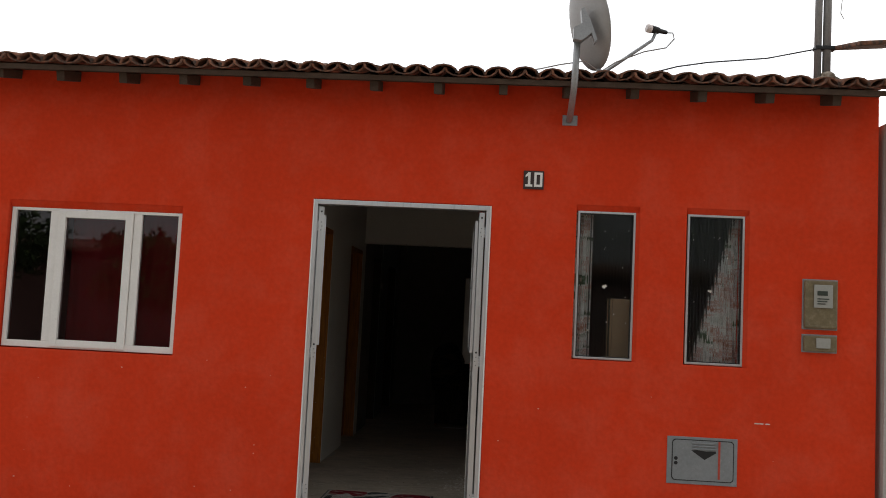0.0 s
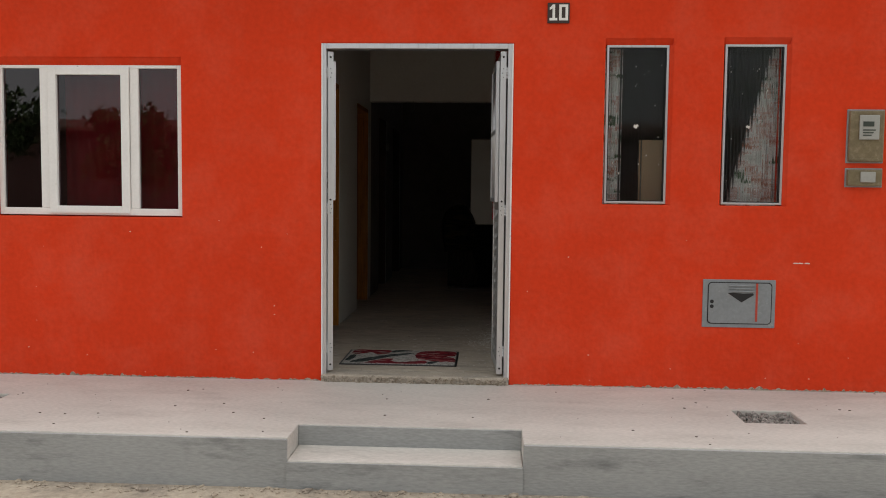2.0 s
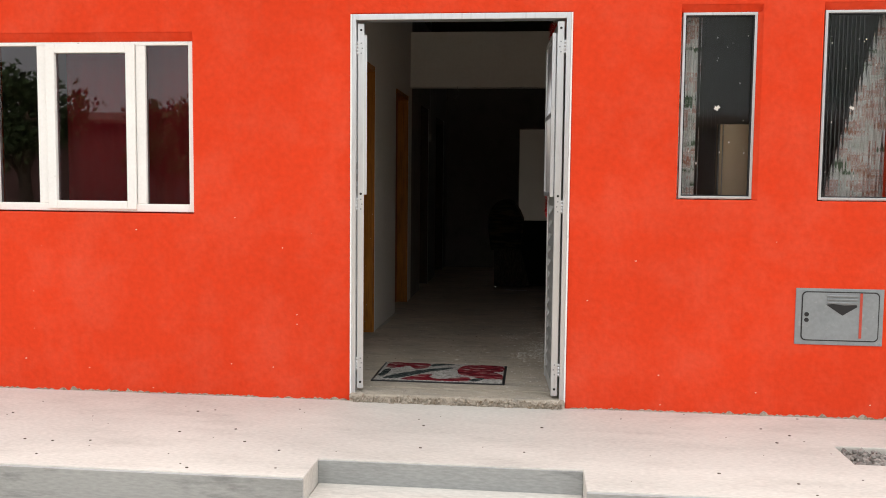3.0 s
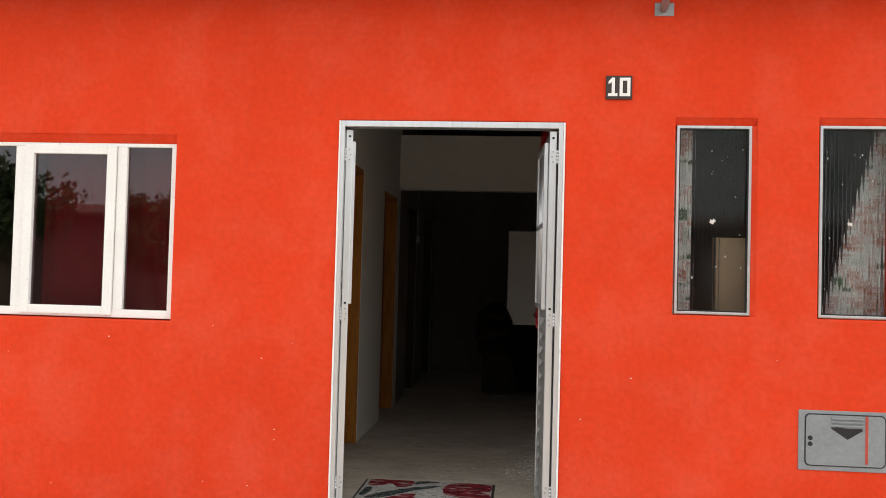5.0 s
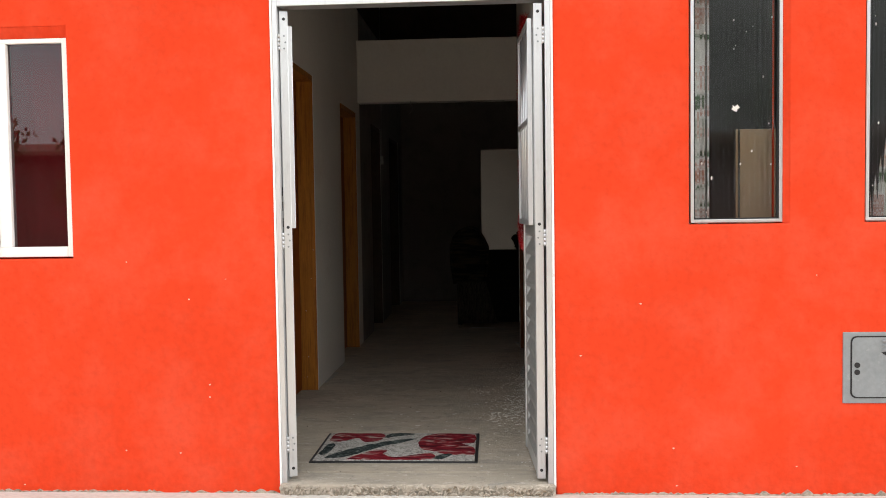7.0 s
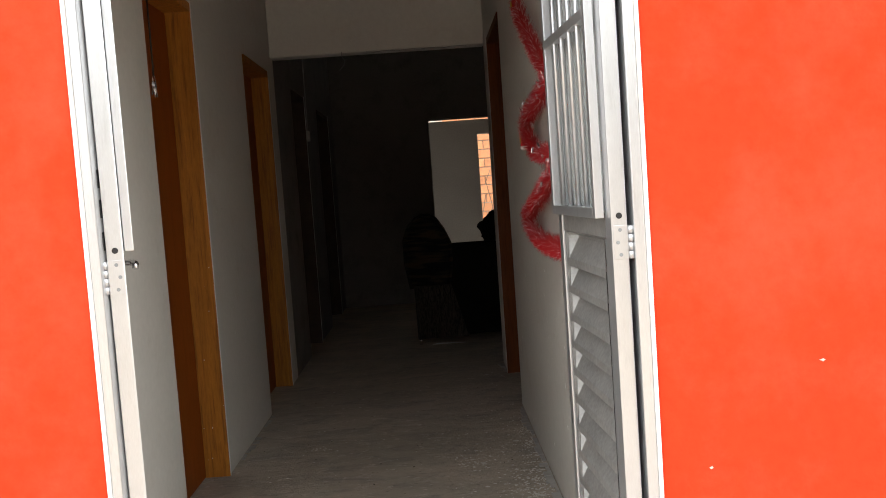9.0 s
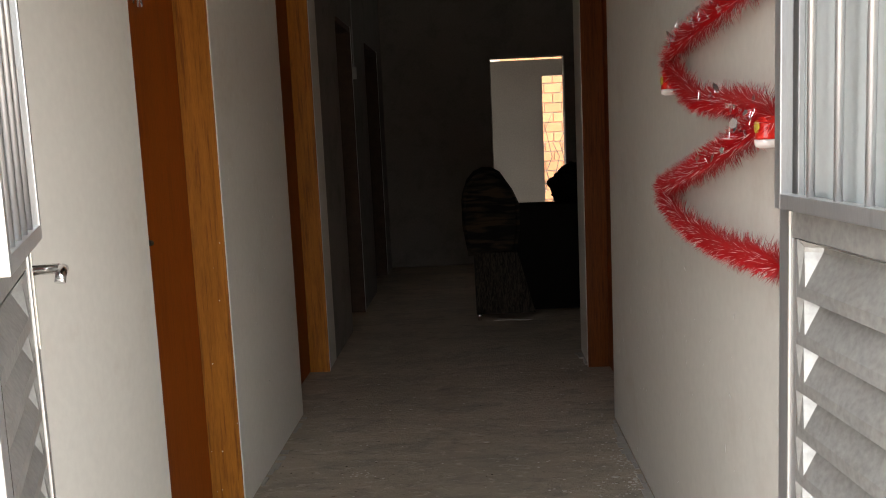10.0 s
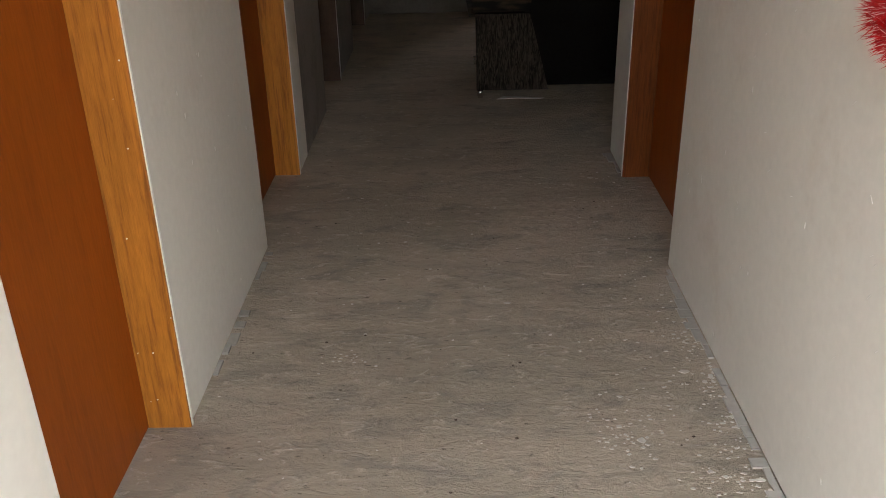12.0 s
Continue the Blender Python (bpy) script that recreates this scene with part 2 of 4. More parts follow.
SOFASTRIPE = patterned("dark_banded_upholstery", [(0.42, (0.008, 0.008, 0.008)), (0.5, (0.02, 0.017, 0.014)), (0.62, (0.045, 0.032, 0.02))], 10, stretch=(0.5, 0.5, 3.2), distort=0.4)
DARKCLOTH = mat("black_cloth", (0.009, 0.0085, 0.008), 0.95, var=0.2, bump=0.4, spec=0.04)
BRICK = mat("orange_clay_brick", (0.55, 0.25, 0.12), 0.9, var=0.15, scale=9, fine=60, bump=0.3, random=0.15)
MORTAR = mat("mortar", (0.55, 0.47, 0.40), 0.95, var=0.15, bump=0.4)
GRAVEL = mat("grey_gravel", (0.22, 0.2, 0.18), 0.9, var=0.3, bump=0.4, random=0.4)
CHROME = mat("chrome", (0.8, 0.8, 0.8), 0.12, 1.0, var=0.03, bump=0)
SILVER = mat("silver_foil", (0.85, 0.85, 0.87), 0.2, 0.9, var=0.05, bump=0)
ORNRED = mat("red_ornament", (0.6, 0.02, 0.012), 0.3, var=0.05, bump=0, coat=0.5)
ORNGOLD = mat("yellow_green_print", (0.55, 0.45, 0.05), 0.4, var=0.2, bump=0, other=(0.1, 0.3, 0.05))
ORNWHITE = mat("white_ornament_base", (0.75, 0.68, 0.66), 0.4, var=0.03, bump=0)
PLATE = mat("dark_number_plate", (0.045, 0.028, 0.024), 0.5, var=0.1, bump=0.05)
DIGIT = mat("white_digit_paint", (0.82, 0.81, 0.78), 0.5, var=0.03, bump=0)
METERBOX = mat("yellowed_meter_cover", (0.17, 0.135, 0.075), 0.35, var=0.2, scale=12, bump=0.1, other=(0.25, 0.2, 0.13))
METERWHITE = mat("grey_meter_case", (0.33, 0.33, 0.3), 0.5, var=0.08, bump=0)
METERDARK = mat("dark_meter_display", (0.05, 0.06, 0.05), 0.3, var=0.1, bump=0)
LEAF = mat("tree_leaves", (0.06, 0.095, 0.03), 0.8, var=0.3, scale=2, bump=0)
BARK = mat("bark", (0.12, 0.09, 0.065), 0.95, var=0.3, scale=8, bump=0.5)
PAPER = mat("white_paper", (0.7, 0.69, 0.66), 0.8, var=0.04, bump=0)
WIRE = mat("grey_cable", (0.3, 0.29, 0.28), 0.6, var=0.1, bump=0)
STAIN = mat("red_paint_drip", (0.42, 0.06, 0.035), 0.7, var=0.2, bump=0)
SPECK = mat("pale_plaster_speck", (0.66, 0.55, 0.47), 0.9, var=0.1, bump=0)
SPLASH = mat("white_paint_splash", (0.66, 0.63, 0.58), 0.85, var=0.15, bump=0)
# rose wall set very dark so the panes mirror little light
FARWALL = mat("far_wall_dark_for_reflections", (0.14, 0.075, 0.065), 0.9, var=0.15)
MILK = mat("milky_glass", (0.4, 0.43, 0.43), 0.25, var=0.06, scale=2, bump=0, coat=0.3)
DARKGLASS = glass("smoked_glass", (0.62, 0.56, 0.58), ior=1.5)
CLEARGLASS = glass("clear_glass", (0.82, 0.86, 0.84))
FROST = glass("ribbed_glass", (0.88, 0.9, 0.9), ior=1.33)
_f = FROST.node_tree
_rf = _f.nodes.new("ShaderNodeBsdfRefraction")
_rf.inputs["Color"].default_value, _rf.inputs["Roughness"].default_value, _rf.inputs["IOR"].default_value = (0.88, 0.9, 0.9, 1), 0.0, 1.3
_mx = _f.nodes["Mix Shader"]
_f.links.new(_rf.outputs[0], _mx.inputs[1])

TINSEL = bpy.data.materials.new("red_tinsel")
TINSEL.use_nodes = True
_t = TINSEL.node_tree
_g, _r = _t.nodes.new("ShaderNodeNewGeometry"), _t.nodes.new("ShaderNodeValToRGB")
_r.color_ramp.interpolation = "CONSTANT"
_r.color_ramp.elements[0].color = (0.46, 0.005, 0.008, 1)
_r.color_ramp.elements[1].position, _r.color_ramp.elements[1].color = 0.92, (0.88, 0.66, 0.66, 1)
_t.links.new(_g.outputs["Random Per Island"], _r.inputs["Fac"])
_t.links.new(_r.outputs["Color"], _t.nodes["Principled BSDF"].inputs["Base Color"])
_t.nodes["Principled BSDF"].inputs["Roughness"].default_value = 0.35


# ---- mesh helpers ----
def box(bm, x0, x1, y0, y1, z0, z1, m=None):
    vs = [bm.verts.new(v if m is None else m @ Vector(v)) for v in
          ((x0, y0, z0), (x1, y0, z0), (x1, y1, z0), (x0, y1, z0), (x0, y0, z1), (x1, y0, z1), (x1, y1, z1), (x0, y1, z1))]
    for f in ((3, 2, 1, 0), (4, 5, 6, 7), (0, 1, 5, 4), (1, 2, 6, 5), (2, 3, 7, 6), (3, 0, 4, 7)):
        bm.faces.new([vs[i] for i in f])
    return bm


def boxed(x0, x1, y0, y1, z0, z1, m=None, bevel=0.0):
    bm = box(bmesh.new(), x0, x1, y0, y1, z0, z1, m)
    if bevel:
        bmesh.ops.bevel(bm, geom=bm.edges[:], offset=bevel, segments=2, affect="EDGES", profile=0.6)
    return bm


def tube(bm, pts, radii, sides=10, caps=True):
    """A tube through points; radii one number or one for each point."""
    pts = [Vector(p) for p in pts]
    if not hasattr(radii, "__len__"):
        radii = [radii] * len(pts)
    rings, side = [], None
    for i, p in enumerate(pts):
        d = (pts[min(i + 1, len(pts) - 1)] - pts[max(i - 1, 0)]).normalized()
        if side is None:
            side = d.orthogonal().normalized()
        side = (side - d * side.dot(d)).normalized()
        up = d.cross(side)
        rings.append([bm.verts.new(p + radii[i] * (math.cos(a) * side + math.sin(a) * up)) for a in (2 * math.pi * k / sides for k in range(sides))])
    for a, b in zip(rings, rings[1:]):
        for k in range(sides):
            f = bm.faces.new((a[k], a[(k + 1) % sides], b[(k + 1) % sides], b[k]))
            f.smooth = True
    if caps:
        bm.faces.new(rings[0][::-1])
        bm.faces.new(rings[-1])
    return bm


def prism(bm, outline, axis, a, b):
    """Extrude a 2D outline along an axis from a to b; outline is in the two other axes, in x, y, z order."""
    def at(p, v):
        return {"x": (v, p[0], p[1]), "y": (p[0], v, p[1]), "z": (p[0], p[1], v)}[axis]
    r0, r1 = ([bm.verts.new(at(p, v)) for p in outline] for v in (a, b))
    n = len(outline)
    bm.faces.new(r0)
    bm.faces.new(r1[::-1])
    for k in range(n):
        bm.faces.new((r0[k], r1[k], r1[(k + 1) % n], r0[(k + 1) % n]))
    bmesh.ops.recalc_face_normals(bm, faces=bm.faces[:])
    return bm


def mesh_of(bm, material, name):
    me = bpy.data.meshes.new(name)
    bmesh.ops.recalc_face_normals(bm, faces=bm.faces[:])
    bm.to_mesh(me)
    bm.free()
    me.materials.append(material)
    return me


def part(name, bm, material, parent, label=""):
    ob = new(name, mesh_of(bm, material, name) if isinstance(bm, bmesh.types.BMesh) else bm)
    ob.parent = parent
    return tagged(ob, label)


def thing(name, label, category, group="", kind="", at=(0, 0, 0), rz=0):
    ob = new(name)
    ob.matrix_basis = pose(*at, 0, 0, rz)
    return tagged(ob, label, category, group, kind)


def solid(name, bm, material, label="", category="", kind="structure", group="", bevel=0.0):
    ob = new(name, mesh_of(bm, material, name))
    if bevel:
        mod = ob.modifiers.new("soft_edges", "BEVEL")
        mod.width, mod.segments, mod.limit_method = bevel, 2, "ANGLE"
    return tagged(ob, label, category, group, kind)


def wall(bm, axis, u0, u1, d0, d1, z0, z1, holes=()):
    """A wall along axis x or y from u0 to u1, d0 to d1 thick, with holes (u0, u1, z0, z1) right through it."""
    us = sorted({u0, u1, *[min(max(v, u0), u1) for h in holes for v in h[:2]]})
    zs = sorted({z0, z1, *[min(max(v, z0), z1) for h in holes for v in h[2:]]})
    full = {}
    for i in range(len(us) - 1):
        for j in range(len(zs) - 1):
            cu, cz = (us[i] + us[i + 1]) / 2, (zs[j] + zs[j + 1]) / 2
            full[i, j] = not any(h[0] < cu < h[1] and h[2] < cz < h[3] for h in holes)
    cache = {}

    def v(i, d, j):
        if (i, d, j) not in cache:
            p = (us[i], d, zs[j]) if axis == "x" else (d, us[i], zs[j])
            cache[i, d, j] = bm.verts.new(p)
        return cache[i, d, j]
    for (i, j), on in full.items():
        if not on:
            continue
        for d in (d0, d1):
            bm.faces.new((v(i, d, j), v(i + 1, d, j), v(i + 1, d, j + 1), v(i, d, j + 1)))
        for di, dj, e in ((-1, 0, (i, j, i, j + 1)), (1, 0, (i + 1, j, i + 1, j + 1)), (0, -1, (i, j, i + 1, j)), (0, 1, (i, j + 1, i + 1, j + 1))):
            if not full.get((i + di, j + dj), False):
                bm.faces.new((v(e[0], d0, e[1]), v(e[2], d0, e[3]), v(e[2], d1, e[3]), v(e[0], d1, e[1])))
    bmesh.ops.recalc_face_normals(bm, faces=bm.faces[:])
    return bm


def spline(pts, step):
    out = []
    for i in range(len(pts) - 1):
        p0, p1, p2, p3 = (Vector(pts[min(max(k, 0), len(pts) - 1)]) for k in (i - 1, i, i + 1, i + 2))
        n = max(2, int((p2 - p1).length / step))
        for k in range(n):
            t = k / n
            out.append(0.5 * (2 * p1 + (p2 - p0) * t + (2 * p0 - 5 * p1 + 4 * p2 - p3) * t * t + (3 * p1 - p0 - 3 * p2 + p3) * t ** 3))
    return out


# ---- the large structure ----
X0, X1 = -4.6, 3.13
WINL = (-2.735, -1.508, 0.992, 2.01)
WR = ((1.175, 1.59, 1.108, 2.132), (1.9, 2.305, 1.108, 2.138))
DOOR = (-0.602, 0.607, -0.6, 2.103)
solid("wall_front", wall(bmesh.new(), "x", X0, X1, 0, 0.15, -0.4, 2.945, (WINL, *WR, DOOR)), RED,
      "red painted plaster house front with rounded openings", "wall", bevel=0.012)
for hole, top, east in ((WINL, 1.966, 0.0), (WR[0], 2.098, 0.019), (WR[1], 2.104, 0.019)):
    bm = prism(bmesh.new(), [(0.004, hole[3]), (0.149, hole[3]), (0.149, top), (0.03, top)], "x", hole[0] + 0.0005, hole[1] - 0.0005)
    if east:
        prism(bm, [(hole[1], 0.004), (hole[1], 0.149), (hole[1] - east, 0.149), (hole[1] - east, 0.028)], "z", hole[2] + 0.0005, top - 0.0005)
    solid("window_reveal", bm, RED, "red painted sloping plaster reveal", "trim")
# east wall takes the darkened cement too, to dim the front room
solid("wall_side_east", boxed(2.98, X1, 0.152, 7.6, -0.4, 2.95), SHADECEMENT, "plain plastered side wall", "wall")
solid("wall_side_west", boxed(X0, -4.45, 0.152, 7.6, -0.4, 2.95), CREAM, "plain plastered side wall", "wall")
solid("wall_back", wall(bmesh.new(), "x", -4.448, 2.978, 7.45, 7.6, 0, 3.0, ((0.19, 0.87, -1, 1.935),)), SHADECEMENT,
      "grey plastered back wall of the living room, darkened for shade", "wall", bevel=0.01)
LX, RX = -0.828, 0.565
D1, D2, D3, D4 = (1.30, 1.946, -1, 2.07), (2.99, 3.737, -1, 2.02), (4.69, 5.337, -1, 2.02), (6.15, 7.0, -1, 2.0)
DR = (2.8, 3.645, -1, 2.12)
solid("wall_corridor_west", wall(bmesh.new(), "y", 0.152, 3.98, LX - 0.12, LX, 0, 2.95, (D1, D2)), CREAM,
      "cream painted corridor wall with door openings", "wall", bevel=0.008)
solid("wall_living_west", wall(bmesh.new(), "y", 3.982, 7.448, LX - 0.12, LX - 0.002, 0, 2.95, (D3, D4)), SHADECEMENT,
      "grey plastered wall of the living room, darkened for shade", "wall", bevel=0.008)
solid("wall_corridor_east", wall(bmesh.new(), "y", 0.152, 3.97, RX, RX + 0.125, 0, 2.95, (DR,)), CREAM,
      "cream painted corridor wall with scuffs", "wall", bevel=0.012)
solid("wall_partition_east", boxed(RX + 0.127, 2.978, 3.85, 3.97, 0, 2.95), SHADECEMENT, "plain inner partition wall", "wall")
solid("wall_partition_west", boxed(-4.448, LX - 0.122, 4.1, 4.22, 0, 2.95), CREAM, "plain inner partition wall", "wall")
solid("beam", boxed(LX + 0.001, RX - 0.001, 3.86, 3.98, 2.12, 2.66), CREAM, "cream painted plaster beam across the corridor", "beam", bevel=0.008)
solid("floor", boxed(X0 + 0.152, 2.978, 0.152, 9.3, -0.3, 0.0), CEMENT, "worn brown-grey cement floor with pale splashes", "floor")
solid("door_sill", boxed(-0.6, 0.605, -0.03, 0.151, -0.2, -0.004), CEMENT, "crumbling bare cement door sill", "sill", bevel=0.012)

rng = random.Random(11)
bm = bmesh.new()
for _ in range(420):
    x, q = rng.uniform(-0.59, 0.595), rng.uniform(0.003, 0.009) * (1.6 if rng.random() < 0.12 else 1)
    at = Matrix.Translation((x, -0.028 - rng.uniform(0, 0.012), rng.uniform(-0.05, -0.012))) @ Euler((rng.uniform(0, 3), rng.uniform(0, 3), 0)).to_matrix().to_4x4()
    bmesh.ops.create_icosphere(bm, subdivisions=1, radius=q, matrix=at @ Matrix.Diagonal((rng.uniform(1, 2.4), rng.uniform(0.6, 1), rng.uniform(0.4, 0.9), 1)))
solid("sill_edge", bm, ROUGHCAST, "broken rubbly edge of the door sill", "sill")

# ground, pavement with a step cut into it
solid("ground", boxed(-300, 300, -300, 300, -0.9, -0.3), DIRT, "pale packed dirt road", "ground")
PZ, PY = -0.05, -1.30
SX0, SX1, SY = -0.52, 0.652, -1.046
DRAINS = ((1.865, 2.195, -0.80, -0.53), (-2.70, -2.365, -0.78, -0.545))


def slab_cells(bm, xs, ys, z0, z1, skip):
    for i in range(len(xs) - 1):
        for j in range(len(ys) - 1):
            cx, cy = (xs[i] + xs[i + 1]) / 2, (ys[j] + ys[j + 1]) / 2
            if not any(s[0] < cx < s[1] and s[2] < cy < s[3] for s in skip):
                box(bm, xs[i], xs[i + 1], ys[j], ys[j + 1], z0, z1)
    bmesh.ops.remove_doubles(bm, verts=bm.verts[:], dist=1e-4)
    twin = []
    seen = {}
    for f in bm.faces:
        key = tuple(round(c, 3) for c in f.calc_center_median())
        seen.setdefault(key, []).append(f)
    for fs in seen.values():
        if len(fs) > 1:
            twin += fs
    bmesh.ops.delete(bm, geom=twin, context="FACES")
    return bm


SKIP = [(SX0, SX1, -9, SY), *DRAINS]
bm = slab_cells(bmesh.new(), sorted([-9, 9, SX0, SX1, *[v for d in DRAINS for v in d[:2]]]),
                sorted([PY, SY, -0.003, *[v for d in DRAINS for v in d[2:]]]), -0.6, PZ, SKIP)
solid("pavement", bm, PAVE, "raised pale smooth cement pavement", "pavement", bevel=0.006)
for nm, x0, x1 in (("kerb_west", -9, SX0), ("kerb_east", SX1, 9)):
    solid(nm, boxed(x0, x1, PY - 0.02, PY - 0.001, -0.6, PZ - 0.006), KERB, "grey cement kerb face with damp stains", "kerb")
solid("step", boxed(SX0 + 0.001, SX1 - 0.001, PY - 0.02, SY + 0.02, -0.6, -0.158), PAVE, "pale cement step cut into the pavement", "step", bevel=0.008)
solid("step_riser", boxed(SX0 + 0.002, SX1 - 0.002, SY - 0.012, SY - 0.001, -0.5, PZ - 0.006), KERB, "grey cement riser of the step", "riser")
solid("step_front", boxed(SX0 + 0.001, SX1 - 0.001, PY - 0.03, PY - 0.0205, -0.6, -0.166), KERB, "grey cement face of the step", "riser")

rng = random.Random(21)
bm = bmesh.new()
for _ in range(420):
    x, q = rng.uniform(-3.2, 3.4), rng.uniform(0.004, 0.014) * (1.8 if rng.random() < 0.08 else 1)
    at = Matrix.Translation((x, PY - 0.035 - abs(rng.gauss(0, 0.06)), -0.3 + q * 0.2)) @ Matrix.Rotation(rng.uniform(0, 6.28), 4, "Z")
    bmesh.ops.create_icosphere(bm, subdivisions=1, radius=q, matrix=at @ Matrix.Diagonal((rng.uniform(0.8, 2.2), rng.uniform(0.7, 1.2), rng.uniform(0.4, 0.8), 1)))
tagged(solid("kerb_rubble", bm, DIRT, "pale crumbs of dirt gathered at the foot of the kerb", "dirt"), kind="stuff")

# neighbouring fronts
solid("wall_neighbour_east", boxed(3.165, 9, -0.03, 0.15, -0.4, 2.75), GREYWALL, "grey rendered neighbouring house front", "wall")
solid("wall_neighbour_west", boxed(-9, X0 - 0.01, 0.02, 0.17, -0.4, 3.3), GREYWALL, "grey rendered neighbouring house front", "wall")

# crumbling edge at the foot of the wall
rng = random.Random(5)
bm = bmesh.new()
for x0, x1 in ((X0, -0.605), (0.61, X1)):
    x = x0
    while x < x1:
        w = min(rng.uniform(0.015, 0.05), x1 - x)
        if rng.random() < 0.9:
            h = rng.uniform(0.003, 0.012) + (rng.random() < 0.12) * rng.uniform(0.0, 0.022)
            prism(bm, [(x - 0.01, PZ - 0.002), (x + w + 0.012, PZ - 0.002), (x + w * 0.8, PZ + h * rng.uniform(0.4, 1)), (x + w * 0.5, PZ + h), (x + w * 0.15, PZ + h * rng.uniform(0.3, 0.9))], "y", -rng.uniform(0.003, 0.014), 0.002)
        x += w + 1e-3
solid("baseboard", bm, ROUGHCAST, "crumbling bare plaster at the foot of the wall", "trim")
bm = bmesh.new()
for _ in range(34):
    u, v = rng.uniform(-2.6, 3.0), rng.uniform(0.0, 1.0) ** 1.6 * 1.0 - 0.02
    if -0.7 < u < 0.7 or (1.75 < u < 2.3 and 0.28 < v < 0.7):
        continue
    s = rng.uniform(0.0015, 0.0045)
    prism(bm, [(u + s * math.cos(a) * rng.uniform(0.5, 2.0), v + s * math.sin(a) * rng.uniform(0.4, 1.2)) for a in (0, 1.0, 2.1, 3.1, 4.2, 5.3)], "y", -0.0012, 0.004)
for u in (2.36, 2.39, 2.43):
    prism(bm, [(u, 0.752), (u + 0.03, 0.75), (u + 0.035, 0.757), (u + 0.01, 0.759)], "y", -0.0012, 0.004)
solid("paint_chips", bm, SPECK, "small pale chips in the red paint", "trim")

# ---- roof ----
SL = math.atan(0.24)
ROOFM = Matrix.Translation((0, -0.33, 2.885)) @ Matrix.Rotation(SL, 4, "X")
BACKM = Matrix.Translation((0, 8.2, 2.885)) @ Matrix.Rotation(math.pi, 4, "Z") @ Matrix.Rotation(SL, 4, "X")
RUN = 4.36


def barrel(flip, r0=0.078, r1=0.092, length=0.48, th=0.014, seg=6):
    """One clay barrel tile, from its low end at y = 0 upslope; flip makes a channel tile."""
    bm = bmesh.new()
    rows = []
    for y, r in ((0, r1), (length, r0)):
        for rr in (r, r - th):
            ring = []
            for k in range(seg + 1):
                a = math.pi * k / seg
                ring.append(bm.verts.new((rr * math.cos(a), y, (-1 if flip else 1) * rr * math.sin(a) * 0.6)))
            rows.append(ring)
    fo, fi, bo, bi = rows
    for k in range(seg):
        for a, b in ((fo, bo), (fi, bi), (fo, fi), (bo, bi)):
            f = bm.faces.new((a[k], a[k + 1], b[k + 1], b[k]))
            f.smooth = a is not fo or b is bo
    for k in (0, seg):
        bm.faces.new((fo[k], bo[k], bi[k], fi[k]))
    return bm


roof = thing("roof", "low pitched roof of weathered clay barrel tiles", "roof", kind="structure")
for m in (ROOFM, BACKM):
    part("deck", boxed(X0 if m is ROOFM else -X1, X1 if m is ROOFM else -X0, 0.32, RUN, -0.035, -0.008, m), TIMBER, roof)
    part("eave_batten", boxed(X0 if m is ROOFM else -X1, X1 if m is ROOFM else -X0, 0.03, 0.075, -0.035, -0.002, m), TIMBER, roof)
rx = -4.45
while rx < X1 - 0.05:
    dz = rng.uniform(-0.008, 0.008)
    part("rafter", boxed(rx - 0.028, rx + 0.028, 0.06 + rng.uniform(0, 0.05), 0.62, -0.105 + dz, -0.037, ROOFM @ pose(0, 0, 0), bevel=0.006), TIMBER, roof)
    rx += 0.425
COVER, CHANNEL = mesh_of(barrel(False), TILE, "tile"), mesh_of(barrel(True), TILE, "tile")
rest = bmesh.new()
PITCH = 0.172
n_col = int((X1 - X0) / PITCH)
for c in range(n_col + 1):
    x = X0 + 0.05 + c * PITCH
    for r in range(11):
        for flip in (False, True):
            jit = ROOFM @ Matrix.Translation((x + (PITCH / 2 if flip else 0) + rng.uniform(-.006, .006), r * 0.40 + rng.uniform(-0.018, 0.018), (0.062 if flip else 0.022) + rng.uniform(-.004, .004)
                                              )) @ Matrix.Rotation(rng.uniform(-0.03, 0.03), 4, "Z")
            if r < 3 and c >= 10:
                ob = part("tile", CHANNEL if flip else COVER, None, roof)
                ob.matrix_basis = jit
            else:
                rest.from_mesh(CHANNEL if flip else COVER)
                rest.verts.ensure_lookup_table()
                for v in rest.verts[-len(COVER.vertices):]:
                    v.co = jit @ v.co
for c in range(n_col + 1):
    for r in range(11):
        for flip in (False, True):
            jit = BACKM @ Matrix.Translation((-X1 + 0.05 + c * PITCH + (PITCH / 2 if flip else 0), r * 0.40, 0.062 if flip else 0.022))
            rest.from_mesh(CHANNEL if flip else COVER)
            rest.verts.ensure_lookup_table()
            for v in rest.verts[-len(COVER.vertices):]:
                v.co = jit @ v.co
tagged(part("tile_field", rest, TILE, roof), kind="stuff")
part("ridge_tile", tube(bmesh.new(), [(X0, 3.93, 3.93), (X1, 3.93, 3.93)], 0.12, 12), TILE, roof, "row of half-round clay ridge tiles")
part("gable", prism(bmesh.new(), [(0.0, 2.9), (7.6, 2.9), (3.93, 3.84)], "x", 2.99, 3.12), SHADECEMENT, roof)
part("gable", prism(bmesh.new(), [(0.0, 2.9), (7.6, 2.9), (3.93, 3.84)], "x", X0 + 0.01, X0 + 0.14), CREAM, roof)
# last tile column bedded flat at the corner
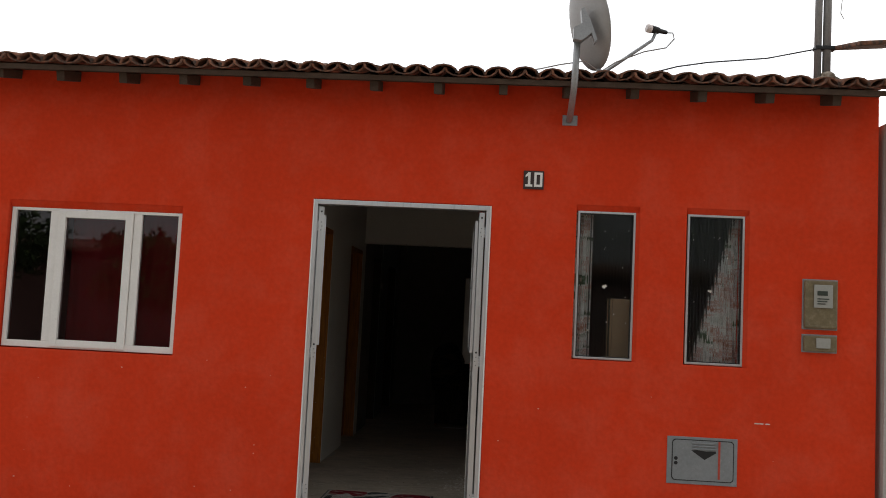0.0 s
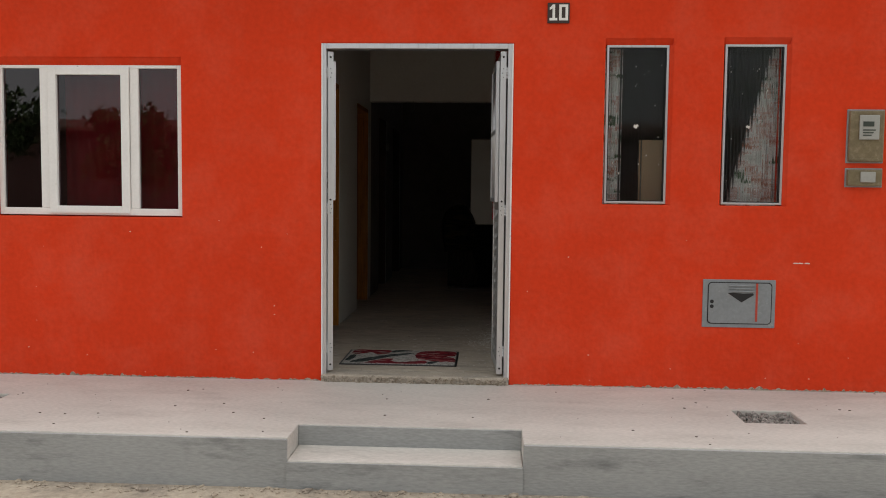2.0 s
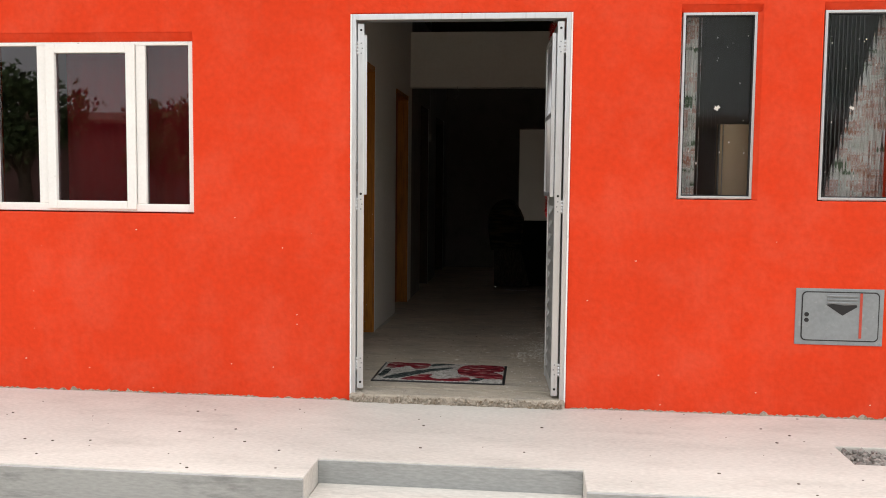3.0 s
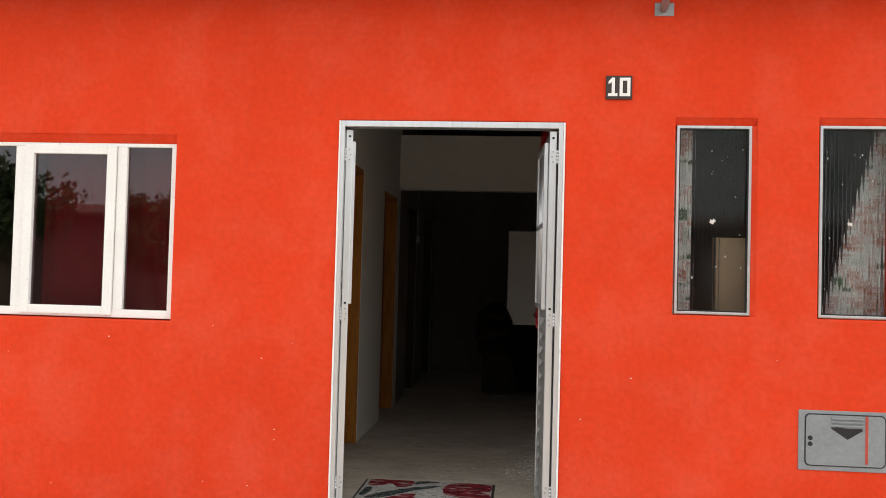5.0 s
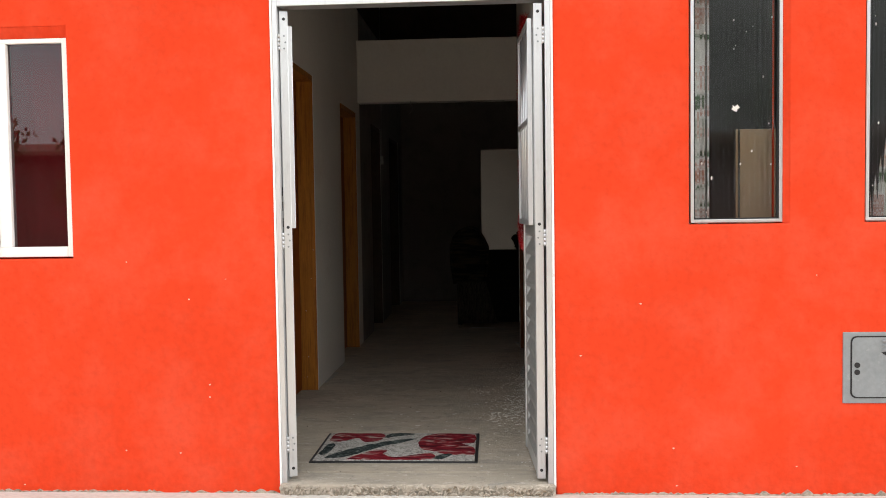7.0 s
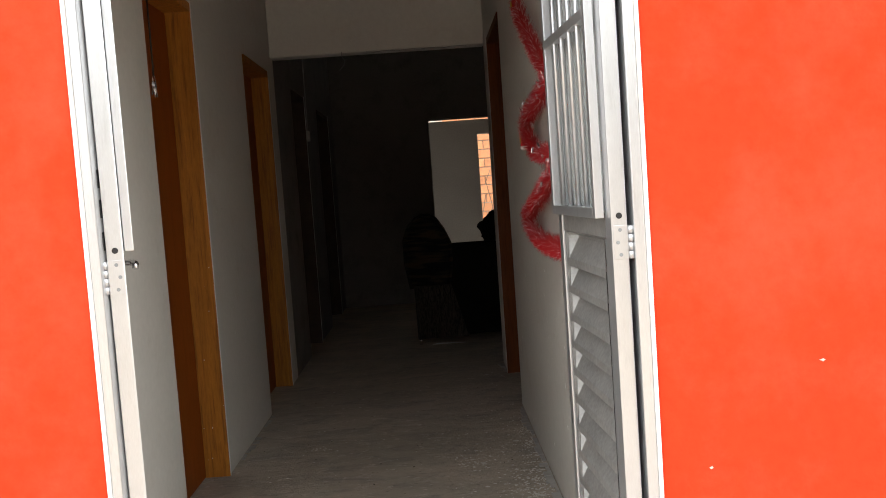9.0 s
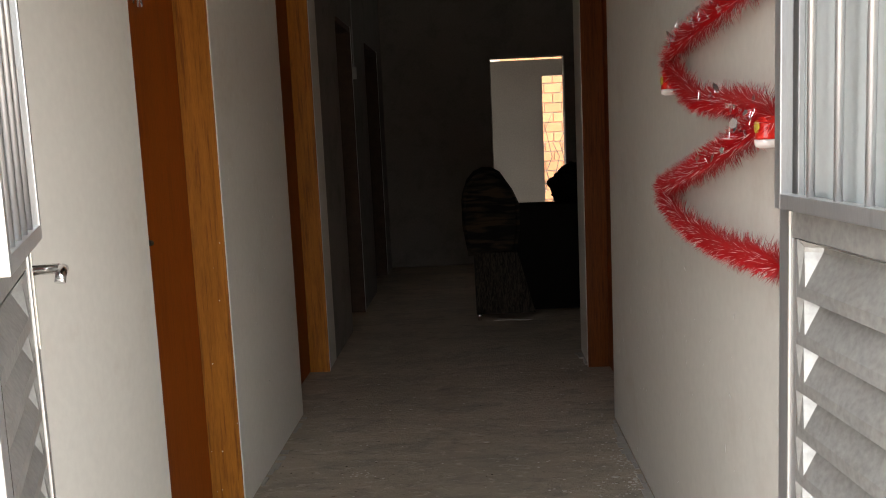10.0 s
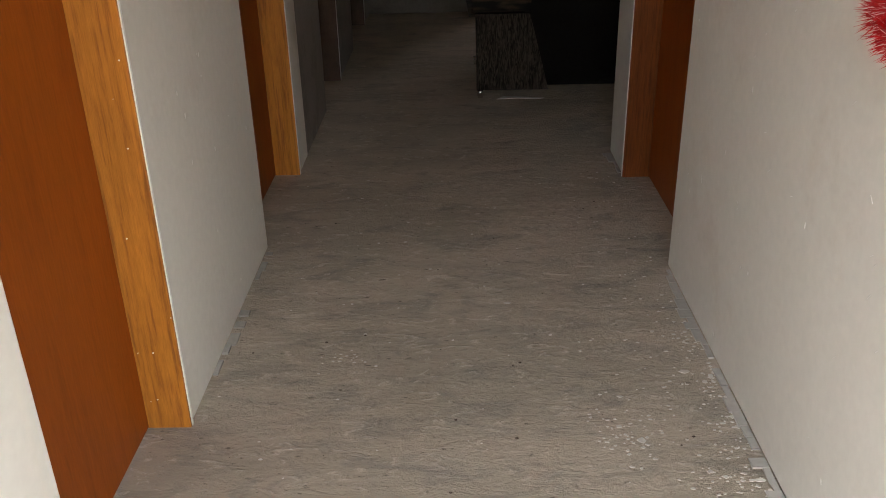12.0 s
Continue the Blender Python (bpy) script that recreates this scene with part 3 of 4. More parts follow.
part("verge_tile", boxed(2.86, 3.2, 0.02, 0.5, 0.07, 0.1, ROOFM @ pose(0, 0, 0, 0, -4, 0), bevel=0.012), TILE, roof, "flat clay verge tile bedded at the corner")

# ---- back porch and yard ----
solid("wall_porch", wall(bmesh.new(), "x", -2.0, 3.2, 9.0, 9.12, -0.3, 2.03, ((0.79, 1.07, -1, 1.85),)), GREYWALL, "grey rendered porch wall with an opening to the yard", "wall")
# unseen side wall, added to cut the daylight reaching the back doorway
solid("wall_porch_light_block", boxed(2.0, 2.12, 7.6, 9.0, -0.3, 2.2), GREYWALL, "unseen porch side wall added to hold back daylight", "wall")
porch = thing("porch_roof", "lean-to roof of clay tiles on a dark deck", "roof", kind="structure")
PORCHM = Matrix.Translation((0, 9.3, 2.06)) @ Matrix.Rotation(math.pi, 4, "Z") @ Matrix.Rotation(math.atan(0.14), 4, "X")
part("deck", boxed(-3.2, 2.0, 0.5, 1.7, -0.012, 0.012, PORCHM), TIMBER, porch)
for c in range(30):
    for flip in (False, True):
        ob = part("tile", CHANNEL if flip else COVER, None, porch)
        ob.matrix_basis = PORCHM @ Matrix.Translation((-3.2 + c * PITCH + (PITCH / 2 if flip else 0), 0.1, 0.062 if flip else 0.022))
yard = thing("wall_yard", "bare orange hollow-brick yard wall with pale mortar", "wall", kind="structure")
part("mortar_core", boxed(-1.5, 4.5, 12.02, 12.12, -0.34, 2.6), MORTAR, yard)
BRICKM = mesh_of(boxed(-0.118, 0.118, -0.012, 0.05, -0.062, 0.062, bevel=0.004), BRICK, "brick")
for j in range(20):
    for i in range(8):
        ob = part("brick", BRICKM, None, yard)
        ob.matrix_basis = pose(0.55 + i * 0.25 + (j % 2) * 0.125, 12.0, -0.25 + j * 0.14, 0, 0, rng.uniform(-0.6, 0.6))
vine = thing("dry_vine", "thin dry twisted vine against the brick wall", "plant")
for k in range(4):
    pts = [(0.98 + 0.1 * k + 0.05 * math.sin(2.1 * s + k), 11.7 + 0.03 * math.cos(s), -0.33 + 0.2 * s) for s in range(8 + 2 * (k % 2))]
    part("stem", tube(bmesh.new(), pts, [0.012 - 0.0008 * s for s in range(len(pts))], 6), BARK, vine)

# ---- entrance door: aluminium frame and two leaves swung into the corridor ----
entrance = thing("door_1", "white-silver aluminium double entrance door with both leaves open", "door", kind="structure")
FY0, FY1 = -0.006, 0.075
part("frame_post", boxed(-0.592, -0.570, FY0, FY1, -0.01, 2.1, bevel=0.003), ALU, entrance)
part("frame_post", boxed(0.573, 0.597, FY0, FY1, -0.01, 2.1, bevel=0.003), ALU, entrance)
part("frame_head", boxed(-0.57, 0.573, FY0, FY1, 2.068, 2.1, bevel=0.003), ALU, entrance)
part("frame_lip", boxed(-0.602, -0.5925, -0.009, 0.03, -0.02, 2.1, bevel=0.003), WHITE, entrance, "chipped white caulk along the frame")
part("frame_lip", boxed(0.5975, 0.607, -0.009, 0.03, -0.02, 2.1, bevel=0.003), WHITE, entrance, "chipped white caulk along the frame")


def louvre(x0, x1, z0, z1, n, back, front, run=0.028):
    """One pressed louvre sheet: blades sunk into it that lean out downwards and flatten towards both ends."""
    bm = bmesh.new()
    h = (z1 - z0) / n
    prof = []
    for i in range(n):
        z = z0 + i * h
        prof += [(0.12, z - (i > 0) * 0.007), (0.0, z - (i > 0) * 0.015), (0.03, z + 0.004), (0.95, z + h - 0.019), (1.0, z + h - 0.012)]
    prof.append((0.0, z1))
    cols = []
    for x, k in ((x0, 0.0), (x0 + run * 0.35, 0.25), (x0 + run, 1.0), (x1 - run, 1.0), (x1 - run * 0.35, 0.25), (x1, 0.0)):
        cols.append([bm.verts.new((x, back + (front - back) * d * k, z)) for d, z in prof])
    for a, b in zip(cols, cols[1:]):
        for k in range(len(prof) - 1):
            bm.faces.new((a[k], b[k], b[k + 1], a[k + 1]))
    return bm


def leaf():
    """One leaf in its own axes: along +x from the hinge, its outer face towards -y."""
    W, T, SP = 0.545, 0.036, 1.125
    lf = new("leaf")
    lf.parent = entrance

    def bit(name, bm, material, label=""):
        return part(name, bm, material, lf, label)
    bit("stile", boxed(0, 0.05, 0, T, 0.012, 2.055, bevel=0.003), ALU)
    bit("stile", boxed(W - 0.038, W, 0, T, 0.012, 2.055, bevel=0.003), ALU)
    bit("stile_bead", boxed(0.0505, 0.062, 0.006, T - 0.006, 0.012, 2.055, bevel=0.002), ALU_DULL)
    bit("rail", boxed(0.0625, W - 0.0385, 0.004, T - 0.004, 0.012, 0.08, bevel=0.003), ALU)
    bit("rail", boxed(0.0625, W - 0.0385, 0.004, T - 0.004, SP - 0.06, SP, bevel=0.003), ALU_DULL)
    bit("rail", boxed(0.0625, W - 0.0385, 0.004, T - 0.004, 1.995, 2.055, bevel=0.003), ALU)
    z0, z1 = 0.08, SP - 0.06
    for edge in ((W - 0.062, W - 0.0385), (0.0625, 0.075)):
        bit("panel_edge", boxed(*edge, 0.004, T - 0.004, z0 + 0.0005, z1 - 0.0005, bevel=0.003), ALU)
    bit("louvre_panel", louvre(0.075, W - 0.062, z0, z1, 13, 0.003, T - 0.003), ALU_DULL, "dusty pressed aluminium louvre panel")
    # glazed upper half behind a bar grille that stands out from the leaf
    gy0, gy1 = -0.024, -0.004
    bit("pane", boxed(0.0625, W - 0.0385, 0.015, 0.019, SP + 0.001, 1.994), MILK, "milky glass pane")
    bit("glazing_bead", boxed(W - 0.06, W - 0.0385, 0.004, 0.0145, SP + 0.001, 1.994, bevel=0.002), ALU)
    bit("grille_edge", boxed(0.04, 0.062, gy0, gy1, SP - 0.012, 2.0, bevel=0.002), ALU)
    bit("grille_edge", boxed(W - 0.06, W - 0.038, gy0, gy1, SP - 0.012, 2.0, bevel=0.002), ALU)
    for z in (SP, 1.565, 1.985):
        bit("grille_rail", boxed(0.0625, W - 0.0605, gy0, gy1, z - 0.012, z + 0.012, bevel=0.002), ALU)
    for k in range(4):
        x = 0.062 + (W - 0.122) * (k + 1) / 5
        bit("grille_bar", tube(bmesh.new(), [(x, (gy0 + gy1) / 2, SP + 0.012), (x, (gy0 + gy1) / 2, 1.974)], 0.0065, 8), ALU)
    # butt hinges: a plate on the leaf's edge, knuckles and a plate reaching over to the frame
    for z in (0.16, 1.06, 1.92):
        hg = bit("hinge", boxed(-0.0025, -0.0005, 0.003, T - 0.0005, z - 0.037, z + 0.037, bevel=0.0008), ALU, "galvanised steel butt hinge")
        for k in range(4):
            za = z - 0.036 + k * 0.0182
            part("knuckle", tube(bmesh.new(), [(-0.0045, T + 0.005, za), (-0.0045, T + 0.005, za + 0.0168)], 0.0058, 10), ALU, hg)
        for q, dz in ((0.5, -0.027), (0.34, 0.0), (0.5, 0.027)):
            part("screw", tube(bmesh.new(), [(-0.0042, T * q, z + dz), (-0.0026, T * q, z + dz)], 0.0042, 8), STEEL, hg)
    for z in (0.05, 1.118, 2.02):
        bit("plug", tube(bmesh.new(), [(-0.002, T / 2, z), (0.001, T / 2, z)], 0.0068, 12), BLACK, "black plastic plug")
    return lf


# the east leaf stands about square to the wall, the west one swings further
right = leaf()
right.matrix_basis = Matrix.Translation((0.563, 0.012, 0)) @ Matrix.Rotation(radians(93.4), 4, "Z") @ Matrix.Diagonal((1, -1, 1, 1)) @ Matrix.Translation((0, -0.036, 0))
left = leaf()
left.matrix_basis = Matrix.Translation((-0.566, 0.022, 0)) @ Matrix.Rotation(radians(112.5), 4, "Z") @ Matrix.Translation((0, -0.036, 0))
hd = part("door_handle", tube(bmesh.new(), [(0.522, -0.002, 1.06), (0.522, -0.042, 1.06), (0.512, -0.05, 1.06), (0.437, -0.05, 1.06), (0.432, -0.048, 1.048)], 0.0085, 10), CHROME, left, "chrome lever handle")
part("handle_plate", boxed(0.509, 0.539, -0.004, -0.0005, 0.93, 1.095, bevel=0.001), CHROME, left, "chrome lock plate")
part("latch", boxed(0.546, 0.56, 0.006, 0.026, 0.975, 1.015, bevel=0.002), CHROME, left)
part("strike_plate", boxed(0.5455, 0.5475, 0.004, 0.032, 0.90, 1.10), GALV, left)
# dark latch slots in the frame post beside the hinges
for z in (1.14, 1.21, 1.275):
    part("slot", boxed(-0.5702, -0.5685, 0.02, 0.034, z - 0.02, z + 0.02), BLACK, entrance, "dark slot in the frame post")


# ---- windows of the front ----
w1 = thing("window_1", "chipped white painted window with smoked glass panes", "window", kind="structure")
wx, wz0, wz1, wy = -2.728, 1.0, 1.965, 0.03
def bar(name, u0, u1, z0, z1, y0=0.0, y1=0.045, m=WHITE, to=None, bevel=0.004):
    return part(name, boxed(wx + u0, wx + u1, wy + y0, wy + y1, z0, z1, bevel=bevel), m, to or w1)
bar("frame_post", 0, 0.03, wz0, wz1)
bar("frame_post", 1.185, 1.215, wz0, wz1)
bar("frame_head", 0.03, 1.185, wz1 - 0.02, wz1)
bar("frame_sill", 0.03, 1.185, wz0, wz0 + 0.045)
bar("mullion", 0.28, 0.335, wz0 + 0.045, wz1 - 0.02)
bar("mullion", 0.875, 0.93, wz0 + 0.045, wz1 - 0.02)
sash = part("sash", boxed(wx + 0.338, wx + 0.392, wy - 0.012, wy + 0.035, wz0 + 0.012, wz1 - 0.012, bevel=0.004), WHITE, w1, "white casement sash")
bar("sash_stile", 0.818, 0.872, wz0 + 0.012, wz1 - 0.012, -0.012, 0.035, to=sash)
bar("sash_rail", 0.392, 0.818, wz1 - 0.062, wz1 - 0.012, -0.012, 0.035, to=sash)
bar("sash_rail", 0.392, 0.818, wz0 + 0.012, wz0 + 0.06, -0.012, 0.035, to=sash)
for u0, u1, y, to in ((0.03, 0.28, 0.02, w1), (0.392, 0.818, 0.012, sash), (0.93, 1.185, 0.02, w1)):
    bar("pane", u0, u1, wz0 + 0.045, wz1 - 0.02 if to is w1 else wz1 - 0.06, y, y + 0.004, DARKGLASS, to, 0).visible_shadow = False


def curtain(name, label, material, x0, x1, y, z0, z1, folds, depth, slant=0.0, group=""):
    """Hanging cloth with folds, 6 mm thick; slant draws the west edge in towards the top."""
    bm = bmesh.new()
    n, k = folds * 8, 10
    grid = []
    for dy in (0.0, 0.006):
        g = []
        for j in range(k + 1):
            f = j / k
            xa = x0 + slant * f
            g.append([bm.verts.new((xa + (x1 - xa) * i / n, y + dy + depth * math.sin(2 * math.pi * folds * i / n + 0.6 * math.sin(3 * f)) * (1 - 0.4 * f), z0 + (z1 - z0) * f)) for i in range(n + 1)])
        grid.append(g)
    for s in (0, 1):
        for j in range(k):
            for i in range(n):
                f = bm.faces.new((grid[s][j][i], grid[s][j][i + 1], grid[s][j + 1][i + 1], grid[s][j + 1][i]))
                f.smooth = True
    for j in range(k):
        for i in (0, n):
            bm.faces.new((grid[0][j][i], grid[0][j + 1][i], grid[1][j + 1][i], grid[1][j][i]))
    for i in range(n):
        for j in (0, k):
            bm.faces.new((grid[0][j][i], grid[0][j][i + 1], grid[1][j][i + 1], grid[1][j][i]))
    ob = new(name, mesh_of(bm, material, name))
    return tagged(ob, label, "curtain", group)


def rod(x0, x1, y, z):
    r = thing("curtain_rod", "thin metal curtain rod fixed above the window", "curtain rod")
    part("pole", tube(bmesh.new(), [(x0, y, z), (x1, y, z)], 0.007, 8), GALV, r)
    for x in (x0 + 0.03, x1 - 0.03):
        part("bracket", boxed(x - 0.008, x + 0.008, 0.151, y + 0.008, z - 0.012, z + 0.012), GALV, r)


curtain("curtain", "plain red cloth curtain behind the window", REDCLOTH, -2.36, -1.45, 0.19, 0.85, 2.15, 7, 0.012)
rod(-2.9, -1.35, 0.19, 2.16)
rod(1.05, 2.5, 0.2, 2.25)
curtain("curtain", "pale floral curtain drawn aside behind ribbed glass", FLORAL, 1.12, 1.30, 0.19, 0.9, 2.24, 4, 0.012, group="floral curtains")
curtain("curtain", "pale floral curtain falling open behind ribbed glass", FLORAL, 1.93, 2.42, 0.19, 0.9, 2.24, 6, 0.014, slant=0.37, group="floral curtains")
solid("wooden_board", boxed(1.445, 1.75, 0.24, 0.262, 0.0, 1.525, bevel=0.003), TANBOARD, "tan board leaning upright behind the window", "board", kind="")

for i, (x0, x1, z0, z1) in enumerate(WR):
    w = thing(f"window_{i + 2}", "narrow fixed aluminium window with dirty ribbed glass", "window", "narrow windows", "structure")
    a, b, c, d = x0 + 0.012, x1 - 0.02, z0 + 0.006, z1 - 0.035
    y0, y1 = 0.026, 0.062
    f, g = 0.014, 0.02
    part("frame_post", boxed(a, a + f, y0, y1, c, d, bevel=0.002), ALU, w)
    part("frame_post", boxed(b - f, b, y0, y1, c, d, bevel=0.002), ALU, w)
    part("frame_head", boxed(a + f, b - f, y0, y1, d - f, d, bevel=0.002), ALU, w)
    part("frame_sill", boxed(a + f, b - f, y0, y1, c, c + f, bevel=0.002), ALU, w)
    for u0, u1, v0, v1 in ((a + f, a + g, c + f, d - f), (b - g, b - f, c + f, d - f), (a + g, b - g, d - g, d - f), (a + g, b - g, c + f, c + g)):
        part("gasket", boxed(u0, u1, y0 + 0.004, y1 - 0.004, v0, v1), BLACK, w, "black rubber gasket")
    bm, n = bmesh.new(), 192
    front, back = [], []
    for k in range(n + 1):
        x = a + 0.02 + (b - a - 0.04) * k / n
        front.append((x, 0.044 + 0.0011 * math.cos(math.pi * k / 6)))
        back.append((x, 0.049))
    prism(bm, front + back[::-1], "z", c + 0.02, d - 0.02)
    part("pane", bm, FROST, w, "ribbed glass spotted with paint").visible_shadow = False
    bm = bmesh.new()
    for _ in range(16):
        u, v, s = rng.uniform(a + 0.03, b - 0.03), rng.uniform(c + 0.03, d - 0.1), rng.uniform(0.0015, 0.004)
        prism(bm, [(u + s * math.cos(t), v + s * math.sin(t) * rng.uniform(0.8, 2.5)) for t in (0, 1.2, 2.4, 3.6, 4.9)], "y", 0.0395, 0.0425)
    u, v = (a + b) / 2 + (0.0 if i == 0 else -0.03), z0 + 0.49
    prism(bm, [(u + 0.017 * math.cos(t) * rng.uniform(0.3, 1.2), v + 0.014 * math.sin(t) * rng.uniform(0.3, 1.3)) for t in [k * 0.57 for k in range(11)]], "y", 0.0395, 0.0425)
    part("paint_spots", bm, SPLASH, w, "white paint splashes on the glass")

# ---- house number, letter box, meter boxes ----
hn = thing("house_number", "dark plate with the white number 10", "house number")
part("plate", boxed(0.811, 0.947, -0.011, -0.001, 2.225, 2.349, bevel=0.002), PLATE, hn)
bm = prism(bmesh.new(), [(0.823, 2.241), (0.871, 2.241), (0.871, 2.256), (0.857, 2.256), (0.857, 2.338), (0.842, 2.338), (0.824, 2.318), (0.824, 2.304), (0.841, 2.314), (0.841, 2.256), (0.823, 2.256)], "y", -0.0135, -0.0112)
part("digit", bm, DIGIT, hn, "white painted digit 1")
bm = bmesh.new()
for x0, x1, z0, z1 in ((0.882, 0.898, 2.241, 2.338), (0.921, 0.937, 2.241, 2.338), (0.898, 0.921, 2.241, 2.256), (0.898, 0.921, 2.323, 2.338)):
    box(bm, x0, x1, -0.0135, -0.0112, z0, z1)
part("digit", bm, DIGIT, hn, "white painted digit 0")

lb = thing("letter_box", "grey steel letter box with a bent slot and red drip", "letter box")
bx0, bx1, bz0, bz1 = 1.812, 2.26, 0.345, 0.647
part("surround", boxed(bx0, bx1, -0.006, 0.02, bz0, bz1, bevel=0.003), STEEL, lb)
def rounded(x0, x1, z0, z1, r, k=5):
    pts = []
    for cx, cz, a0 in ((x1 - r, z1 - r, 0), (x0 + r, z1 - r, 90), (x0 + r, z0 + r, 180), (x1 - r, z0 + r, 270)):
        pts += [(cx + r * math.cos(radians(a0 + 90 * i / k)), cz + r * math.sin(radians(a0 + 90 * i / k))) for i in range(k + 1)]
    return pts
part("groove", prism(bmesh.new(), rounded(bx0 + 0.03, bx1 - 0.022, bz0 + 0.022, bz1 - 0.016, 0.025), "y", -0.0075, 0.0), BLACK, lb, "dark gap round the hatch")
hatch = part("hatch", prism(bmesh.new(), rounded(bx0 + 0.036, bx1 - 0.028, bz0 + 0.028, bz1 - 0.022, 0.022), "y", -0.0105, -0.002), STEEL, lb)
for k in range(3):
    part("louvre", boxed(2.0 - 0.03, 2.125, -0.019, -0.0108, 0.605 - k * 0.018, 0.614 - k * 0.018, bevel=0.003), STEEL, hatch)
part("slot", prism(bmesh.new(), [(1.965, 0.562), (2.0, 0.566), (2.06, 0.56), (2.12, 0.563), (2.125, 0.552), (2.05, 0.505)], "y", -0.0118, -0.009), BLACK, hatch, "bent open black slot")
for z in (0.478, 0.508):
    part("keyhole", tube(bmesh.new(), [(1.868, -0.013, z), (1.868, -0.01, z)], 0.012, 12), BLACK, hatch)
part("paint_drip", boxed(2.137, 2.15, -0.0125, -0.0108, 0.385, 0.625), STAIN, hatch, "dried red paint drip")

mb = thing("meter_box", "yellowed clear plastic electricity meter box in the wall", "meter box", "meter boxes")
part("casing", boxed(2.66, 2.87, -0.03, 0.02, 1.385, 1.698, bevel=0.01), METERBOX, mb)
part("rim", boxed(2.652, 2.877, -0.008, 0.015, 1.378, 1.706, bevel=0.004), STEEL, mb, "rough cement-stained rim")
mt = part("meter", boxed(2.715, 2.835, -0.042, -0.0305, 1.52, 1.67, bevel=0.006), METERWHITE, mb, "pale meter case")
part("display", boxed(2.735, 2.8, -0.0445, -0.0425, 1.6, 1.63), METERDARK, mt)
for k in range(3):
    part("print", boxed(2.735, 2.81 - 0.012 * k, -0.0445, -0.0425, 1.575 - 0.016 * k, 1.582 - 0.016 * k), METERDARK, mt)
part("cover_lip", boxed(2.665, 2.865, -0.036, -0.0305, 1.392, 1.405, bevel=0.002), METERBOX, mb)
mb2 = thing("meter_box", "small yellowed breaker box in the wall", "meter box", "meter boxes")
part("casing", boxed(2.66, 2.87, -0.028, 0.02, 1.238, 1.34, bevel=0.008), METERBOX, mb2)
part("rim", boxed(2.652, 2.877, -0.007, 0.015, 1.23, 1.348, bevel=0.004), STEEL, mb2)
part("breaker", boxed(2.735, 2.825, -0.038, -0.0285, 1.26, 1.325, bevel=0.004), METERWHITE, mb2, "grey breaker block")

# ---- satellite dish and its cable, service pole ----
sd = thing("satellite_dish", "grey satellite dish on a steel wall arm above the eave", "satellite dish")
part("wall_plate", boxed(1.055, 1.155, -0.01, -0.001, 2.665, 2.735, bevel=0.003), GALV, sd)
part("mast", tube(bmesh.new(), [(1.10, -0.01, 2.70), (1.095, -0.18, 2.72), (1.09, -0.40, 2.79), (1.092, -0.44, 2.86), (1.10, -0.44, 3.14)], 0.021, 12), GALV, sd)
DN = Vector((0.92, 0.29, 0.27)).normalized()
DC = Vector((1.18, -0.31, 3.27))
u_ = Vector((0, 0, 1)).cross(DN).normalized()
v_ = DN.cross(u_)
bm = bmesh.new()
rings = []
for th in (0.0, -0.006):
    for k in range(7):
        r = 0.285 * k / 6
        d = 0.055 * (k / 6) ** 2 + th
        rings.append([bm.verts.new(DC + DN * (d - 0.05) + u_ * (r * math.cos(a)) + v_ * (r * 1.08 * math.sin(a))) for a in [2 * math.pi * i / 32 for i in range(32)]] if k else [bm.verts.new(DC + DN * (d - 0.05))])
for s in (0, 7):
    for i in range(32):
        bm.faces.new((rings[s][0], rings[s + 1][i], rings[s + 1][(i + 1) % 32])).smooth = True
        for k in range(1, 6):
            bm.faces.new((rings[s + k][i], rings[s + k][(i + 1) % 32], rings[s + k + 1][(i + 1) % 32], rings[s + k + 1][i])).smooth = True
for i in range(32):
    bm.faces.new((rings[6][i], rings[6][(i + 1) % 32], rings[13][(i + 1) % 32], rings[13][i]))
part("reflector", bm, DISH, sd)
part("back_bracket", prism(bmesh.new(), [(1.07, 3.10), (1.12, 3.09), (1.18, 3.14), (1.2, 3.08), (1.215, 3.1), (1.17, 3.22), (1.13, 3.3), (1.11, 3.29), (1.12, 3.2), (1.07, 3.17)], "y", -0.51, -0.44), GALV, sd, "bolted steel bracket")
LN = DC + Vector((0.42, 0.1, -0.02))
low = DC - v_ * 0.31
part("feed_arm", tube(bmesh.new(), [low - DN * 0.02, low + Vector((0.04, 0.01, -0.005)), LN + Vector((0.0, 0, -0.05)), LN + Vector((0.02, 0, 0.0))], 0.011, 8), GALV, sd)
lnb = part("feed_head", tube(bmesh.new(), [LN + Vector((0.02, 0, 0.02)) + Vector((-1, -0.3, 0.1)).normalized() * s for s in (-0.08, -0.03, -0.02, 0.03)], [0.013, 0.016, 0.022, 0.026], 12), BLACK, sd, "black receiver head")
part("feed_cap", tube(bmesh.new(), [LN + Vector((0.02, 0, 0.02)) + Vector((-1, -0.3, 0.1)).normalized() * s for s in (0.031, 0.06, 0.066)], [0.028, 0.028, 0.02], 14), ORNWHITE, lnb, "white cap")
LP = LN + Vector((0.095, 0.02, 0.01))
part("cable", tube(bmesh.new(), [LP, LP + Vector((0.04, 0, 0.0)), LP + Vector((0.05, 0, -0.04)), LP + Vector((0, 0, -0.1)), LP + Vector((-0.14, 0, -0.13)), low + Vector((0.1, -0.015, 0.05)),
                                  low + Vector((0, -0.02, -0.02)), (1.15, -0.44, 2.98), (1.0, -0.4, 2.965), (0.88, -0.33, 2.955), (0.82, -0.2, 2.98)], 0.0045, 6), WIRE, sd, "pale coaxial cable")

